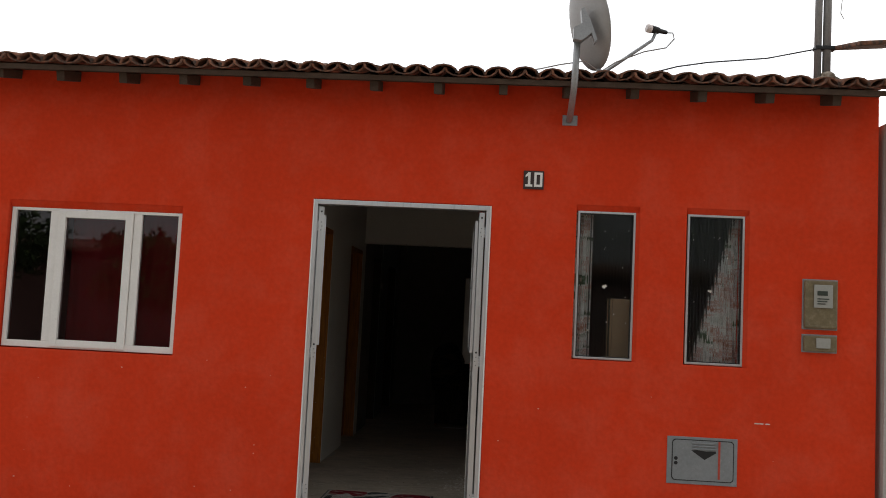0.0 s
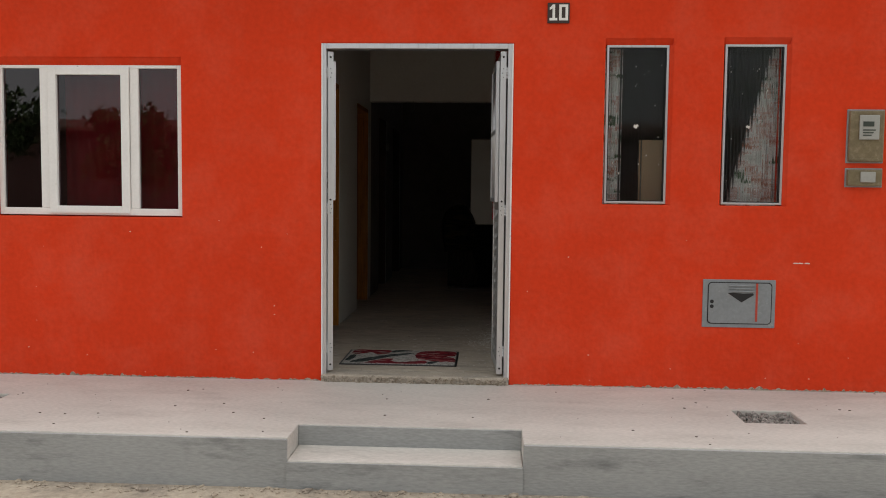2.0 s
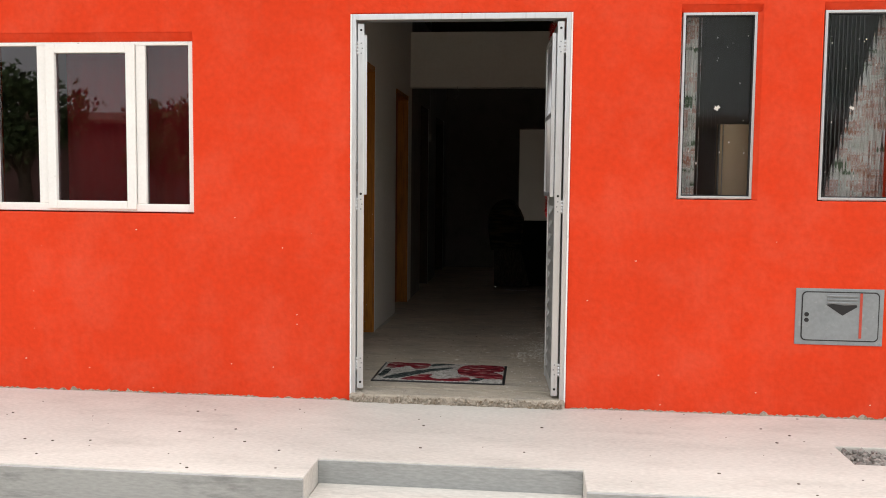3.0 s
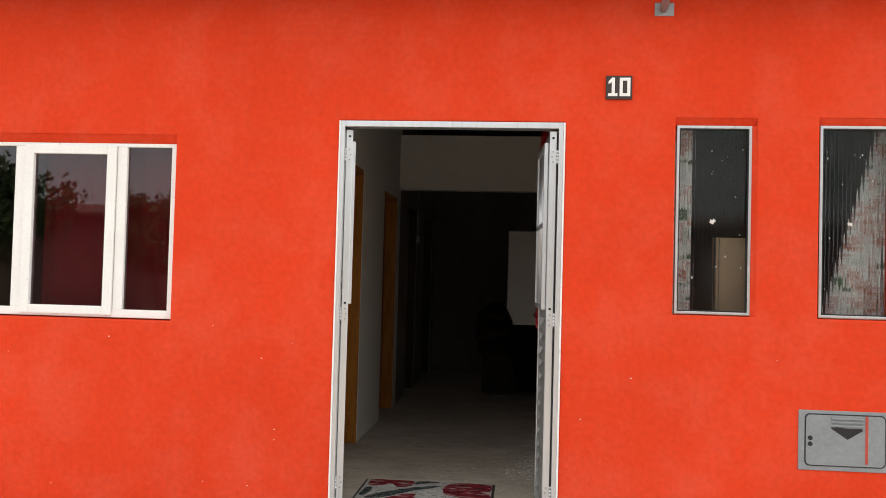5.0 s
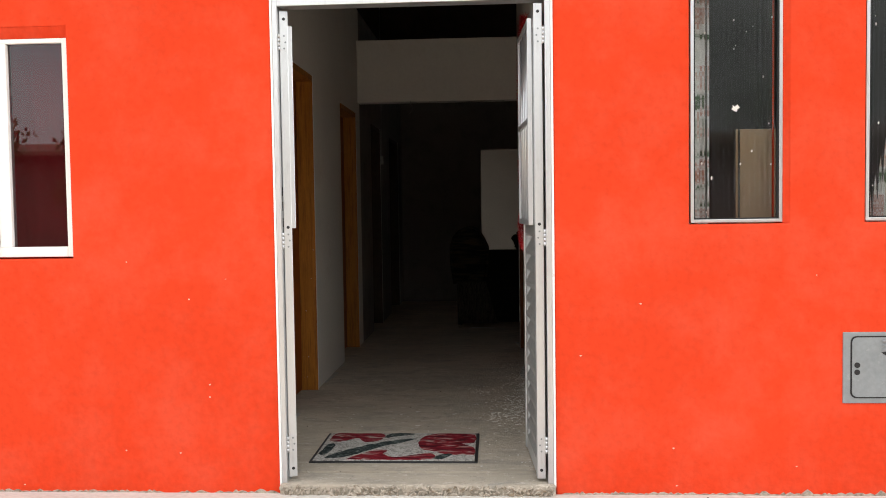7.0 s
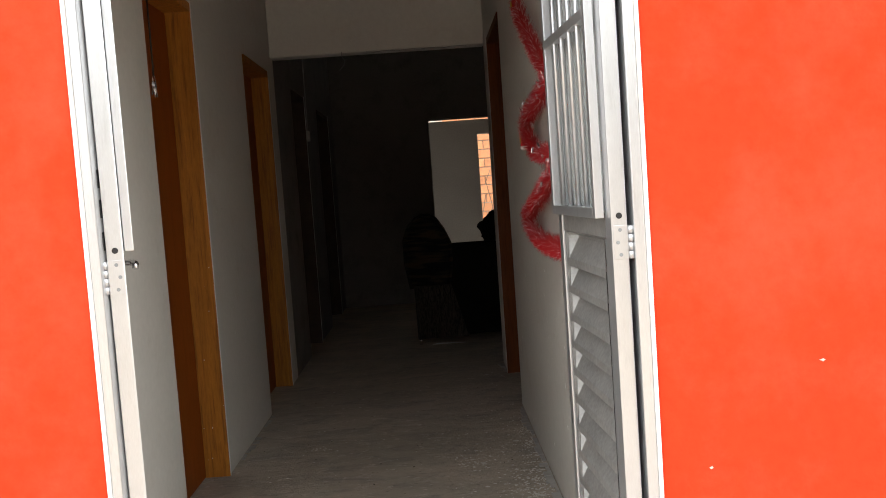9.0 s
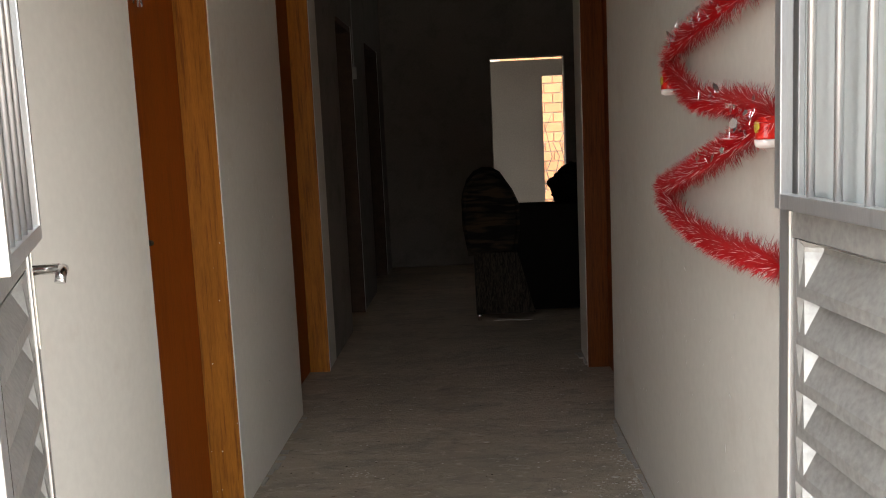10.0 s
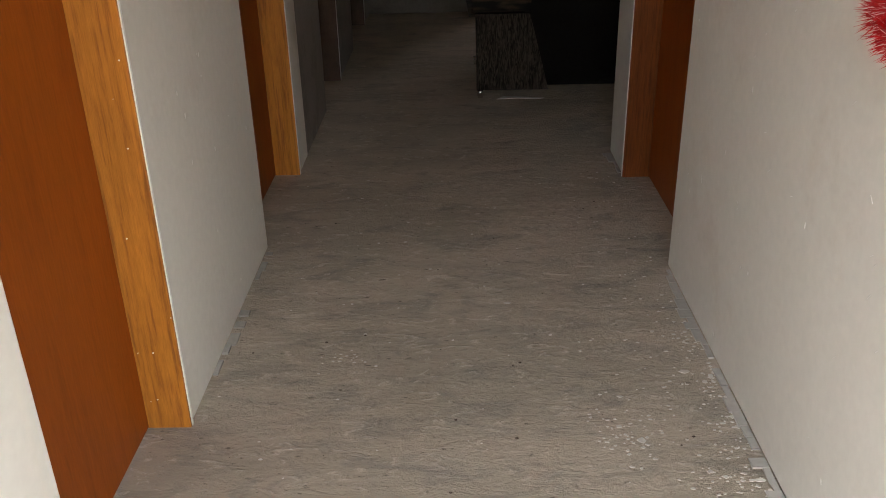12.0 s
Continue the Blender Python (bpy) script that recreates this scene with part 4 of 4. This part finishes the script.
pole = thing("service_pole", "pair of dark steel conduits standing on the roof", "pole")
pz = 3.03
for dx, r in ((-0.028, 0.024), (0.03, 0.027)):
    part("conduit", tube(bmesh.new(), [(2.77 + dx, 0.05, pz - 0.1), (2.79 + dx, 0.05, 5.2)], r, 10), GALV, pole)
for z in (3.25, 3.62):
    part("strap", boxed(2.72, 2.855, 0.018, 0.082, z, z + 0.025, bevel=0.004), BLACK, pole)
bm = bmesh.new()
for _ in range(14):
    c = Vector((2.79 + rng.uniform(-0.07, 0.08), 0.03 + rng.uniform(-0.05, 0.05), pz + rng.uniform(-0.02, 0.05)))
    bmesh.ops.create_icosphere(bm, subdivisions=1, radius=rng.uniform(0.02, 0.045), matrix=Matrix.Translation(c))
part("mortar_lump", bm, ROUGHCAST, pole, "rough mortar at the foot")
part("loose_wire", tube(bmesh.new(), [(2.86, 0.03, 3.64), (2.89, 0.02, 3.6), (2.88, 0.02, 3.5), (2.9, 0.02, 3.46)], 0.003, 6), WIRE, pole)
solid("overhead_wire", tube(bmesh.new(), [(2.73, 0.02, 3.25), (2.4, 0.0, 3.17), (2.0, -0.03, 3.12), (1.8, -0.05, 3.08), (1.6, -0.06, 3.02)], 0.005, 6), BLACK, "thin black wire slung from the conduits to the tiles", "wire", kind="")

# ---- gravel-filled drains in the pavement ----
STONE = []
for k in range(4):
    bm = bmesh.new()
    bmesh.ops.create_icosphere(bm, subdivisions=1, radius=0.014)
    for v in bm.verts:
        v.co *= rng.uniform(0.7, 1.25)
    STONE.append(mesh_of(bm, GRAVEL, "stone"))
for x0, x1, y0, y1 in DRAINS:
    dr = thing("drain", "square pavement opening filled with loose grey gravel", "drain", "gravel drains")
    part("bed", boxed(x0 + 0.002, x1 - 0.002, y0 + 0.002, y1 - 0.002, -0.5, PZ - 0.03), GRAVEL, dr)
    for _ in range(120):
        ob = part("stone", STONE[rng.randrange(4)], None, dr)
        ob.matrix_basis = pose(rng.uniform(x0 + 0.018, x1 - 0.018), rng.uniform(y0 + 0.018, y1 - 0.018), PZ - 0.024 + rng.uniform(0, 0.012), rng.uniform(0, 360), rng.uniform(0, 360), 0) @ Matrix.Diagonal((*[rng.uniform(0.6, 1.3)] * 3, 1))

# ---- inner doors: closed leaves set back in wooden linings ----
def inner_door(name, y0, y1, top, side, wood, panel, label):
    """side -1: the west wall; +1: the east wall. The leaf lies at the room side of the lining."""
    d = thing(name, label, "door", kind="structure")
    fx = LX if side < 0 else RX
    a, b = (fx - 0.118, fx + 0.002) if side < 0 else (fx - 0.002, fx + 0.122)
    t = 0.038
    a2, b2 = (a, a + 0.05) if side < 0 else (b - 0.05, b)
    part("lining", boxed(a2, b2, y0, y0 + t, 0.0, top, bevel=0.003), wood, d)
    part("lining", boxed(a, b, y1 - 0.009, y1 - 0.0005, 0.0, top, bevel=0.002), wood, d)
    part("plaster_edge", boxed(*sorted((fx - side * 0.004, fx + side * 0.002)), y1 + 0.0005, y1 + 0.009, 0.0, top + 0.008), WHITE, d, "pale plaster line beside the lining")
    part("head_lining", boxed(a, b, y0 + t, y1 - 0.01, top - t, top, bevel=0.003), wood, d)
    c0, c1 = (a - 0.02, a + 0.014) if side < 0 else (b - 0.014, b + 0.02)
    part("panel", boxed(c0, c1, y0 + t + 0.002, y1 - 0.011, 0.006, top - t - 0.003, bevel=0.002), panel, d)
    return d, (c1 if side < 0 else c0)


d1, px_ = inner_door("door_2", D1[0], D1[1], D1[3], -1, JAMBWOOD, DOORWOOD, "closed red-brown door in an ochre wood lining")
kn = part("door_handle", tube(bmesh.new(), [(px_, 1.41, 1.0), (px_ + 0.045, 1.41, 1.0), (px_ + 0.05, 1.42, 1.0), (px_ + 0.05, 1.45, 0.995)], 0.008, 8), BLACK, d1, "dark lever handle")
part("handle_plate", boxed(px_, px_ + 0.004, 1.395, 1.425, 0.9, 1.08), BLACK, d1)
inner_door("door_3", D2[0], D2[1], D2[3], -1, JAMBWOOD, DOORWOOD, "closed brown door in an ochre wood lining")
inner_door("door_4", D3[0], D3[1], D3[3], -1, TIMBER, DOORWOOD, "closed dark brown door in a wood lining")
inner_door("door_5", D4[0], D4[1], D4[3], -1, TIMBER, DOORWOOD, "closed dark brown door by the back wall")
inner_door("door_6", DR[0], DR[1], DR[3], 1, REDJAMB, DOORWOOD, "closed dark red door in a red wood lining")

keys = thing("hanging_keys", "bunch of keys on a dark cord hanging in the doorway", "keys")
kx, ky = LX - 0.015, 1.40
part("cord", tube(bmesh.new(), [(kx, ky, 2.035), (kx, ky + 0.004, 1.9), (kx, ky, 1.69)], 0.004, 6), BLACK, keys)
part("ring", tube(bmesh.new(), [(kx, ky + 0.014 * math.cos(a), 1.68 + 0.014 * math.sin(a)) for a in [k * 0.5236 for k in range(13)]], 0.0018, 6), CHROME, keys)
for k, tilt in enumerate((-25, 0, 20)):
    part("key", prism(bmesh.new(), [(ky + p * math.cos(radians(tilt)) + q * math.sin(radians(tilt)), 1.67 - q * math.cos(radians(tilt)) + p * math.sin(radians(tilt))) for p, q in
         ((-0.01, 0), (0.01, 0), (0.012, 0.02), (0.004, 0.026), (0.004, 0.058), (-0.004, 0.058), (-0.004, 0.026), (-0.012, 0.02))], "x", kx - 0.004 + 0.003 * k, kx - 0.002 + 0.003 * k), SILVER, keys)

# ---- corridor floor: doormat, dried splashes ----
rug = thing("doormat", "red, grey and black patterned doormat with a black border", "doormat")
part("border", boxed(-0.535, 0.262, 0.275, 0.80, 0.0, 0.006, bevel=0.002), BLACK, rug, "black rubber border")
part("carpet_top", boxed(-0.52, 0.247, 0.29, 0.785, 0.0061, 0.0105, bevel=0.002), MATTOP, rug)
def mat_patch(name, material, outline, z):
    """A patch of coloured pile; the outline runs from 0 to 1 along and across the mat's top."""
    pts = spline([Vector(p) for p in outline + outline[:1]], 0.04)
    g = [(-0.518 + 0.763 * (p.x + rng.uniform(-0.004, 0.004)), 0.292 + 0.491 * min(max(p.y + rng.uniform(-0.012, 0.012), 0.0), 1.0)) for p in pts]
    part(name, prism(bmesh.new(), g, "z", 0.0095, z), material, rug)


mat_patch("red_flower", MATRED, [(0.62, 0.62), (0.65, 0.86), (0.74, 0.97), (0.88, 0.97), (0.99, 0.93), (0.99, 0.62), (0.9, 0.6), (0.99, 0.45), (0.99, 0.18), (0.85, 0.2), (0.73, 0.3), (0.65, 0.42)], 0.0125)
mat_patch("red_petal", MATRED, [(0.02, 0.7), (0.04, 0.97), (0.2, 0.98), (0.37, 0.95), (0.36, 0.72), (0.27, 0.64), (0.2, 0.8), (0.1, 0.66)], 0.0125)
mat_patch("red_petal", MATRED, [(0.2, 0.02), (0.26, 0.16), (0.36, 0.34), (0.44, 0.33), (0.42, 0.2), (0.5, 0.1), (0.6, 0.16), (0.72, 0.22), (0.74, 0.04), (0.5, 0.01)], 0.0125)
mat_patch("dark_leaf", MATDARK, [(0.06, 0.06), (0.12, 0.24), (0.28, 0.5), (0.42, 0.66), (0.6, 0.78), (0.5, 0.62), (0.38, 0.46), (0.28, 0.26), (0.18, 0.1)], 0.0128)
mat_patch("dark_leaf", MATDARK, [(0.38, 0.8), (0.42, 0.97), (0.58, 0.97), (0.48, 0.88)], 0.0128)
mat_patch("dark_leaf", MATDARK, [(0.01, 0.2), (0.03, 0.55), (0.08, 0.56), (0.07, 0.32), (0.05, 0.18)], 0.0128)
mat_patch("dark_leaf", MATDARK, [(0.74, 0.05), (0.8, 0.2), (0.86, 0.2), (0.8, 0.04)], 0.0128)
bm = bmesh.new()
heaps = [(RX - 0.09, 1.5, 0.05, 0.16), (RX - 0.16, 1.25, 0.06, 0.1), (RX - 0.05, 2.1, 0.03, 0.3), (RX - 0.3, 1.9, 0.05, 0.05), (-0.45, 2.25, 0.04, 0.02), (RX - 0.05, 0.9, 0.03, 0.25), (-0.1, 0.95, 0.3, 0.08)]
for n_ in range(900):
    f = rng.random()
    x = RX - 0.03 - abs(rng.gauss(0, 0.16)) if f < 0.55 else rng.uniform(LX + 0.04, RX - 0.03)
    y = rng.uniform(0.2, 3.7) if f > 0.3 else rng.gauss(1.6, 0.5)
    if n_ % 3:
        hx, hy, sx_, sy_ = heaps[min(int(abs(rng.gauss(0, 2.2))), 6)]
        x, y = min(rng.gauss(hx, sx_), RX - 0.02), rng.gauss(hy, sy_)
    if x < LX + 0.03 or y < 0.2 or (-0.56 < x < 0.29 and 0.25 < y < 0.83):
        continue
    s = rng.uniform(0.0012, 0.0045) * (2.4 if rng.random() < 0.06 else 1)
    n = rng.randint(5, 8)
    prism(bm, [(x + s * rng.uniform(0.4, 1.3) * math.cos(6.283 * k / n) * 1.5, y + s * rng.uniform(0.4, 1.3) * math.sin(6.283 * k / n)) for k in range(n)], "z", -0.002, 0.0012)
tagged(solid("floor_splashes", bm, SPLASH, "dried white paint splashes on the cement floor", "splashes"), kind="stuff")
bm = bmesh.new()
for _ in range(40):
    x, y, s = rng.uniform(LX + 0.05, RX - 0.05), rng.uniform(0.9, 3.6), rng.uniform(0.0012, 0.0042)
    bmesh.ops.create_icosphere(bm, subdivisions=1, radius=s, matrix=Matrix.Translation((x, y, s * 0.3)) @ Matrix.Diagonal((1.3, 1, 0.5, 1)))
tagged(solid("floor_grit", bm, TIMBER, "dark crumbs of dirt on the floor", "dirt"), kind="stuff")
bm = bmesh.new()
for x_, s_ in ((RX, -1), (LX, 1)):
    y = 0.2
    while y < 3.9:
        w = rng.uniform(0.02, 0.07)
        hole = any(h[0] - 0.02 < y + w and y < h[1] + 0.02 for h in ((DR,) if s_ < 0 else (D1, D2)))
        if not hole and rng.random() < (0.9 if s_ < 0 else 0.35):
            box(bm, *sorted((x_ + s_ * 0.0005, x_ + s_ * rng.uniform(0.008, 0.04))), y, y + w, 0.0003, rng.uniform(0.002, 0.007))
        y += w + 0.001
solid("skirting", bm, GREYWALL, "crumbled plaster along the foot of the corridor walls", "trim")

bm = bmesh.new()
for _ in range(46):
    y, z, s = rng.uniform(0.75, 2.75), rng.uniform(0.05, 1.0), rng.uniform(0.002, 0.012)
    a, w = rng.uniform(-0.9, 0.9) + 1.57 * (rng.random() < 0.6), rng.uniform(0.0007, 0.002)
    dy, dz = math.cos(a) * s, math.sin(a) * s
    prism(bm, [(y - dy, z - dz), (y + w, z - w), (y + dy, z + dz), (y - w, z + w)], "x", RX - 0.0012, RX + 0.003)
for _ in range(24):
    y, z, s = rng.uniform(2.05, 2.9), rng.uniform(0.05, 1.4), rng.uniform(0.0015, 0.007)
    prism(bm, [(y - 0.001, z - s), (y + 0.0012, z - s * 0.5), (y + 0.001, z + s), (y - 0.0015, z + s * 0.4)], "x", LX - 0.003, LX + 0.0012)
tagged(solid("wall_scuffs", bm, DIGIT, "fine pale scratches on the corridor walls", "scuffs"), kind="stuff")
bm = bmesh.new()
for _ in range(70):
    x, y, s = rng.uniform(-2.8, 3.0), rng.uniform(-1.25, -0.03), rng.uniform(0.002, 0.007)
    if any(d_[0] < x < d_[1] for d_ in DRAINS) or (SX0 < x < SX1 and y < SY):
        continue
    bmesh.ops.create_icosphere(bm, subdivisions=1, radius=s, matrix=Matrix.Translation((x, y, PZ + s * 0.2)) @ Matrix.Diagonal((1.4, 1, 0.5, 1)))
tagged(solid("pavement_grit", bm, TIMBER, "dark crumbs scattered on the pavement", "dirt"), kind="stuff")
bm = bmesh.new()
for _ in range(9):
    y, z, s = 1.937, rng.uniform(0.02, 1.0), rng.uniform(0.0008, 0.0026)
    x = rng.uniform(LX - 0.1, LX)
    prism(bm, [(x - s, z), (x, z - s), (x + s, z + s * 0.3), (x, z + s)], "y", y - 0.0008, y + 0.003)
tagged(solid("lining_specks", bm, DIGIT, "tiny white paint specks on the door lining", "splashes"), kind="stuff")

# ---- tinsel tree on the corridor wall ----
GX = RX - 0.034
LINE = [(0.98, 2.2), (1.36, 2.07), (1.5, 1.95), (1.47, 1.86), (1.19, 1.705), (0.8, 1.54), (0.7, 1.515), (0.8, 1.5), (1.09, 1.475), (1.39, 1.447), (1.45, 1.4), (1.33, 1.355), (1.16, 1.305), (0.78, 1.282), (0.68, 1.255), (0.78, 1.232), (1.0, 1.185), (1.38, 1.112), (1.55, 1.082), (1.52, 1.052), (1.3, 1.007), (0.99, 0.99), (0.8, 0.997), (0.62, 1.002)]


garland = thing("tinsel_garland", "red tinsel garland pinned to the wall in a zigzag tree", "garland")
line3 = [Vector((GX, p.x, p.y)) for p in spline([Vector(p) for p in LINE], 0.012)]
part("string", tube(bmesh.new(), line3[::3], 0.003, 5), ORNRED, garland)
bm = bmesh.new()
for a, b in zip(line3, line3[1:]):
    d = (b - a).normalized()
    for _ in range(60):
        p = a.lerp(b, rng.random())
        n = Vector((rng.gauss(0, 1), rng.gauss(0, 1), rng.gauss(0, 1)))
        n = (n - d * n.dot(d)).normalized()
        n = (n + d * rng.uniform(-0.5, 0.5)).normalized()
        if n.x > 0.5:
            n.x *= -1
        length = rng.uniform(0.026, 0.05)
        s = n.orthogonal().normalized() * rng.uniform(0.0007, 0.0013)
        tip = p + n * length
        tip.x = min(tip.x, RX - 0.002)
        mid = (p + tip) / 2 + Vector((0, 0, rng.uniform(-0.004, 0.003)))
        v = [bm.verts.new(q) for q in (p - s, p + s, mid + s, mid - s, tip)]
        bm.faces.new((v[0], v[1], v[2], v[3]))
        bm.faces.new((v[3], v[2], v[4]))
tagged(part("tinsel", bm, TINSEL, garland, "shiny red tinsel with pale tips"), kind="stuff")
for lo, hi in ((0.30, 0.47), (0.55, 0.72)):
    for _ in range(34):
        p = line3[int(len(line3) * rng.uniform(lo, hi))] + Vector((-rng.uniform(0.02, 0.038), rng.uniform(-0.02, 0.02), rng.uniform(-0.012, 0.03)))
        s, k = rng.uniform(0.006, 0.013), rng.choice((5, 10))
        m = Matrix.Translation(p) @ Euler((rng.uniform(0, 6), rng.uniform(-0.6, 0.6), rng.uniform(-0.6, 0.6))).to_matrix().to_4x4()
        bm = bmesh.new()
        prism(bm, [(s * (0.5 if k == 10 and i % 2 else 1) * math.cos(6.283 * i / k), s * (0.5 if k == 10 and i % 2 else 1) * math.sin(6.283 * i / k)) for i in range(k)], "x", -0.0006, 0.0006)
        bm.transform(m)
        part("star" if k == 10 else "sequin", bm, SILVER, garland, "silver foil")
for y, z in ((1.46, 1.365), (0.69, 1.24), (1.5, 1.88)):
    orn = part("bauble", tube(bmesh.new(), [(GX - 0.01, y, z + 0.022), (GX - 0.01, y, z + 0.016), (GX - 0.01, y, z - 0.018), (GX - 0.01, y, z - 0.022)], [0.01, 0.018, 0.022, 0.022], 16), ORNRED, garland, "small red bell bauble")
    part("bauble_base", tube(bmesh.new(), [(GX - 0.01, y, z - 0.0225), (GX - 0.01, y, z - 0.034), (GX - 0.01, y, z - 0.038)], [0.023, 0.022, 0.013], 16), ORNWHITE, orn, "white base")
    part("bauble_print", tube(bmesh.new(), [(GX - 0.0325, y - 0.004, z), (GX - 0.029, y - 0.004, z)], 0.011, 14), ORNGOLD, orn, "round yellow-green print")

# ---- living room ----
sofa = thing("armchair", "dark striped upholstered armchair standing sideways", "armchair")
part("arm_panel", prism(bmesh.new(), [(-0.02, 0.045), (0.375, 0.045), (0.31, 0.30), (0.265, 0.46), (-0.025, 0.46)], "y", 4.885, 4.93), SOFACLOTH, sofa, "ribbed cloth end panel")
part("arm", boxed(0.06, 0.98, 4.932, 5.12, 0.08, 0.77, bevel=0.05), DARKCLOTH, sofa)
part("arm", boxed(0.06, 0.98, 5.56, 5.74, 0.08, 0.72, bevel=0.05), DARKCLOTH, sofa)
hump = [(-0.06, 0.44), (-0.092, 0.64), (-0.092, 0.82), (-0.06, 0.91), (-0.005, 0.972), (0.06, 1.0), (0.13, 0.995), (0.19, 0.96), (0.25, 0.87), (0.292, 0.775), (0.29, 0.6), (0.26, 0.44)]
bm = prism(bmesh.new(), hump, "y", 4.888, 5.73)
bmesh.ops.bevel(bm, geom=[e for e in bm.edges if abs(e.verts[0].co.y - e.verts[1].co.y) < 1e-4], offset=0.03, segments=3, affect="EDGES")
part("backrest", bm, SOFASTRIPE, sofa, "rounded backrest in dark banded cloth")
part("base", boxed(0.0, 0.95, 4.94, 5.72, 0.05, 0.3, bevel=0.02), DARKCLOTH, sofa)
part("seat_cushion", boxed(0.27, 0.99, 5.125, 5.555, 0.3, 0.46, bevel=0.04), DARKCLOTH, sofa)
for x in (0.0, 0.86):
    for y in (4.91, 5.68):
        part("foot", tube(bmesh.new(), [(x, y, 0), (x, y, 0.05)], [0.014, 0.018], 10), CHROME, sofa, "small shiny foot")
solid("paper_scrap", prism(bmesh.new(), [(0.09, 4.86), (0.2, 4.87), (0.33, 4.855), (0.35, 4.87), (0.2, 4.9), (0.13, 4.91)], "z", 0.001, 0.004), PAPER, "torn white paper on the floor by the armchair", "paper", kind="")
bm = bmesh.new()
bmesh.ops.create_icosphere(bm, subdivisions=4, radius=1.0)
for v in bm.verts:
    p = v.co.copy()
    v.co = Vector((0.73 + p.x * 0.165, 5.64 + p.y * 0.12, 0.84 + p.z * 0.14)) + 0.06 * noise.noise_vector(p * 1.7) + 0.025 * noise.noise_vector(p * 6)
solid("blanket", bm, DARKCLOTH, "crumpled black blanket on the armchair", "blanket", kind="")
sw = thing("hanging_switch", "pull switch hanging on a thin cable", "switch")
part("cable", tube(bmesh.new(), [(-0.76, 4.95, 3.63), (-0.76, 4.95, 2.0), (-0.761, 4.95, 1.72)], 0.004, 6), WIRE, sw)
part("switch_body", boxed(-0.775, -0.745, 4.94, 4.96, 1.64, 1.72, bevel=0.006), METERWHITE, sw)
solid("loose_wire", tube(bmesh.new(), [(-0.36, 3.855, 2.13), (-0.36, 3.85, 2.10), (-0.34, 3.845, 2.07), (-0.35, 3.845, 2.04), (-0.38, 3.845, 2.01)], 0.0025, 6), WIRE, "loose pale wire hanging from the beam", "wire", kind="")
solid("beam_wire", tube(bmesh.new(), [(-0.2 + 0.05 * k, 3.853, 2.118 - 0.006 * (k % 3 == 1)) for k in range(14)], 0.002, 5), WIRE, "pale wire stapled along the beam's edge", "wire", kind="")


# ---- across the street, seen only as reflections ----
far = thing("house_opposite", "low tiled house across the road, wall darkened for the window reflections", "house")
# front stretched far east to keep bright sky out of the right panes
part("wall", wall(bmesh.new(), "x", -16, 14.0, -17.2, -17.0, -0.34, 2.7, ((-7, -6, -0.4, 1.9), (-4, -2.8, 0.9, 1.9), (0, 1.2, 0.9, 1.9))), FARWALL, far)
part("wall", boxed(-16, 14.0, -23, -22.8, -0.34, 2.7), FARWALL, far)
part("roof", prism(bmesh.new(), [(-16.6, 2.6), (-16.6, 2.7), (-20, 3.15), (-23.4, 2.7), (-23.4, 2.6), (-20, 3.0)], "x", -16.3, 14.3), TILE, far)
part("door", boxed(-6.95, -6.05, -17.14, -17.1, -0.34, 1.88), DOORWOOD, far)
for x in (-3.95, 0.05):
    part("window", boxed(x, x + 1.1, -17.14, -17.1, 0.92, 1.88), DARKCLOTH, far)


def tree(x, y, h, r, seed):
    t = thing("tree", "leafy green tree with an uneven crown, unseen but for reflections", "tree", "street trees", at=(x, y, -0.34))
    g = random.Random(seed)
    part("trunk", tube(bmesh.new(), [(0, 0, 0), (0.05, 0.02, h * 0.25), (-0.04, 0.05, h * 0.5), (0.05, 0, h * 0.8)], [0.2, 0.15, 0.11, 0.04], 10), BARK, t)
    bm = bmesh.new()
    lv, lf = [], []
    for _ in range(7):
        a = g.uniform(0, 6.283)
        tip = Vector((math.cos(a) * r * 0.7, math.sin(a) * r * 0.7, h * g.uniform(0.55, 0.95)))
        part("limb", tube(bmesh.new(), [(0, 0, h * 0.35), tip * 0.5 + Vector((0, 0, h * 0.2)), tip], [0.08, 0.05, 0.015], 6), BARK, t)
        for _ in range(5):
            c = tip + Vector((g.gauss(0, 0.5), g.gauss(0, 0.5), g.gauss(0, 0.35))) * r * 0.42
            for _ in range(110):
                p = c + Vector((g.gauss(0, 1), g.gauss(0, 1), g.gauss(0, 0.8))) * r * 0.17
                n = Vector((g.gauss(0, 1), g.gauss(0, 1), g.gauss(0, 1))).normalized()
                s, q = n.orthogonal().normalized(), 0.09
                w = n.cross(s)
                k = len(lv)
                lv += [p - s * q, p + w * q * 0.5, p + s * q, p - w * q * 0.5]
                lf.append((k, k + 1, k + 2, k + 3))
    bm.free()
    me = bpy.data.meshes.new("crown")
    me.from_pydata([tuple(v) for v in lv], [], lf)
    me.materials.append(LEAF)
    tagged(part("crown", me, None, t), kind="stuff")


tree(-11.2, -14.0, 4.4, 1.3, 3)
tree(-7.9, -14.2, 3.4, 0.9, 5)
tree(-1.2, -25.5, 6.0, 2.2, 8)
# unseen tree row added to darken what the right windows mirror
for k, tx in enumerate((4.2, 7.5, 10.5, 13.5)):
    tree(tx, -14.5 - (k % 2), 5.8, 2.2, 12 + k)
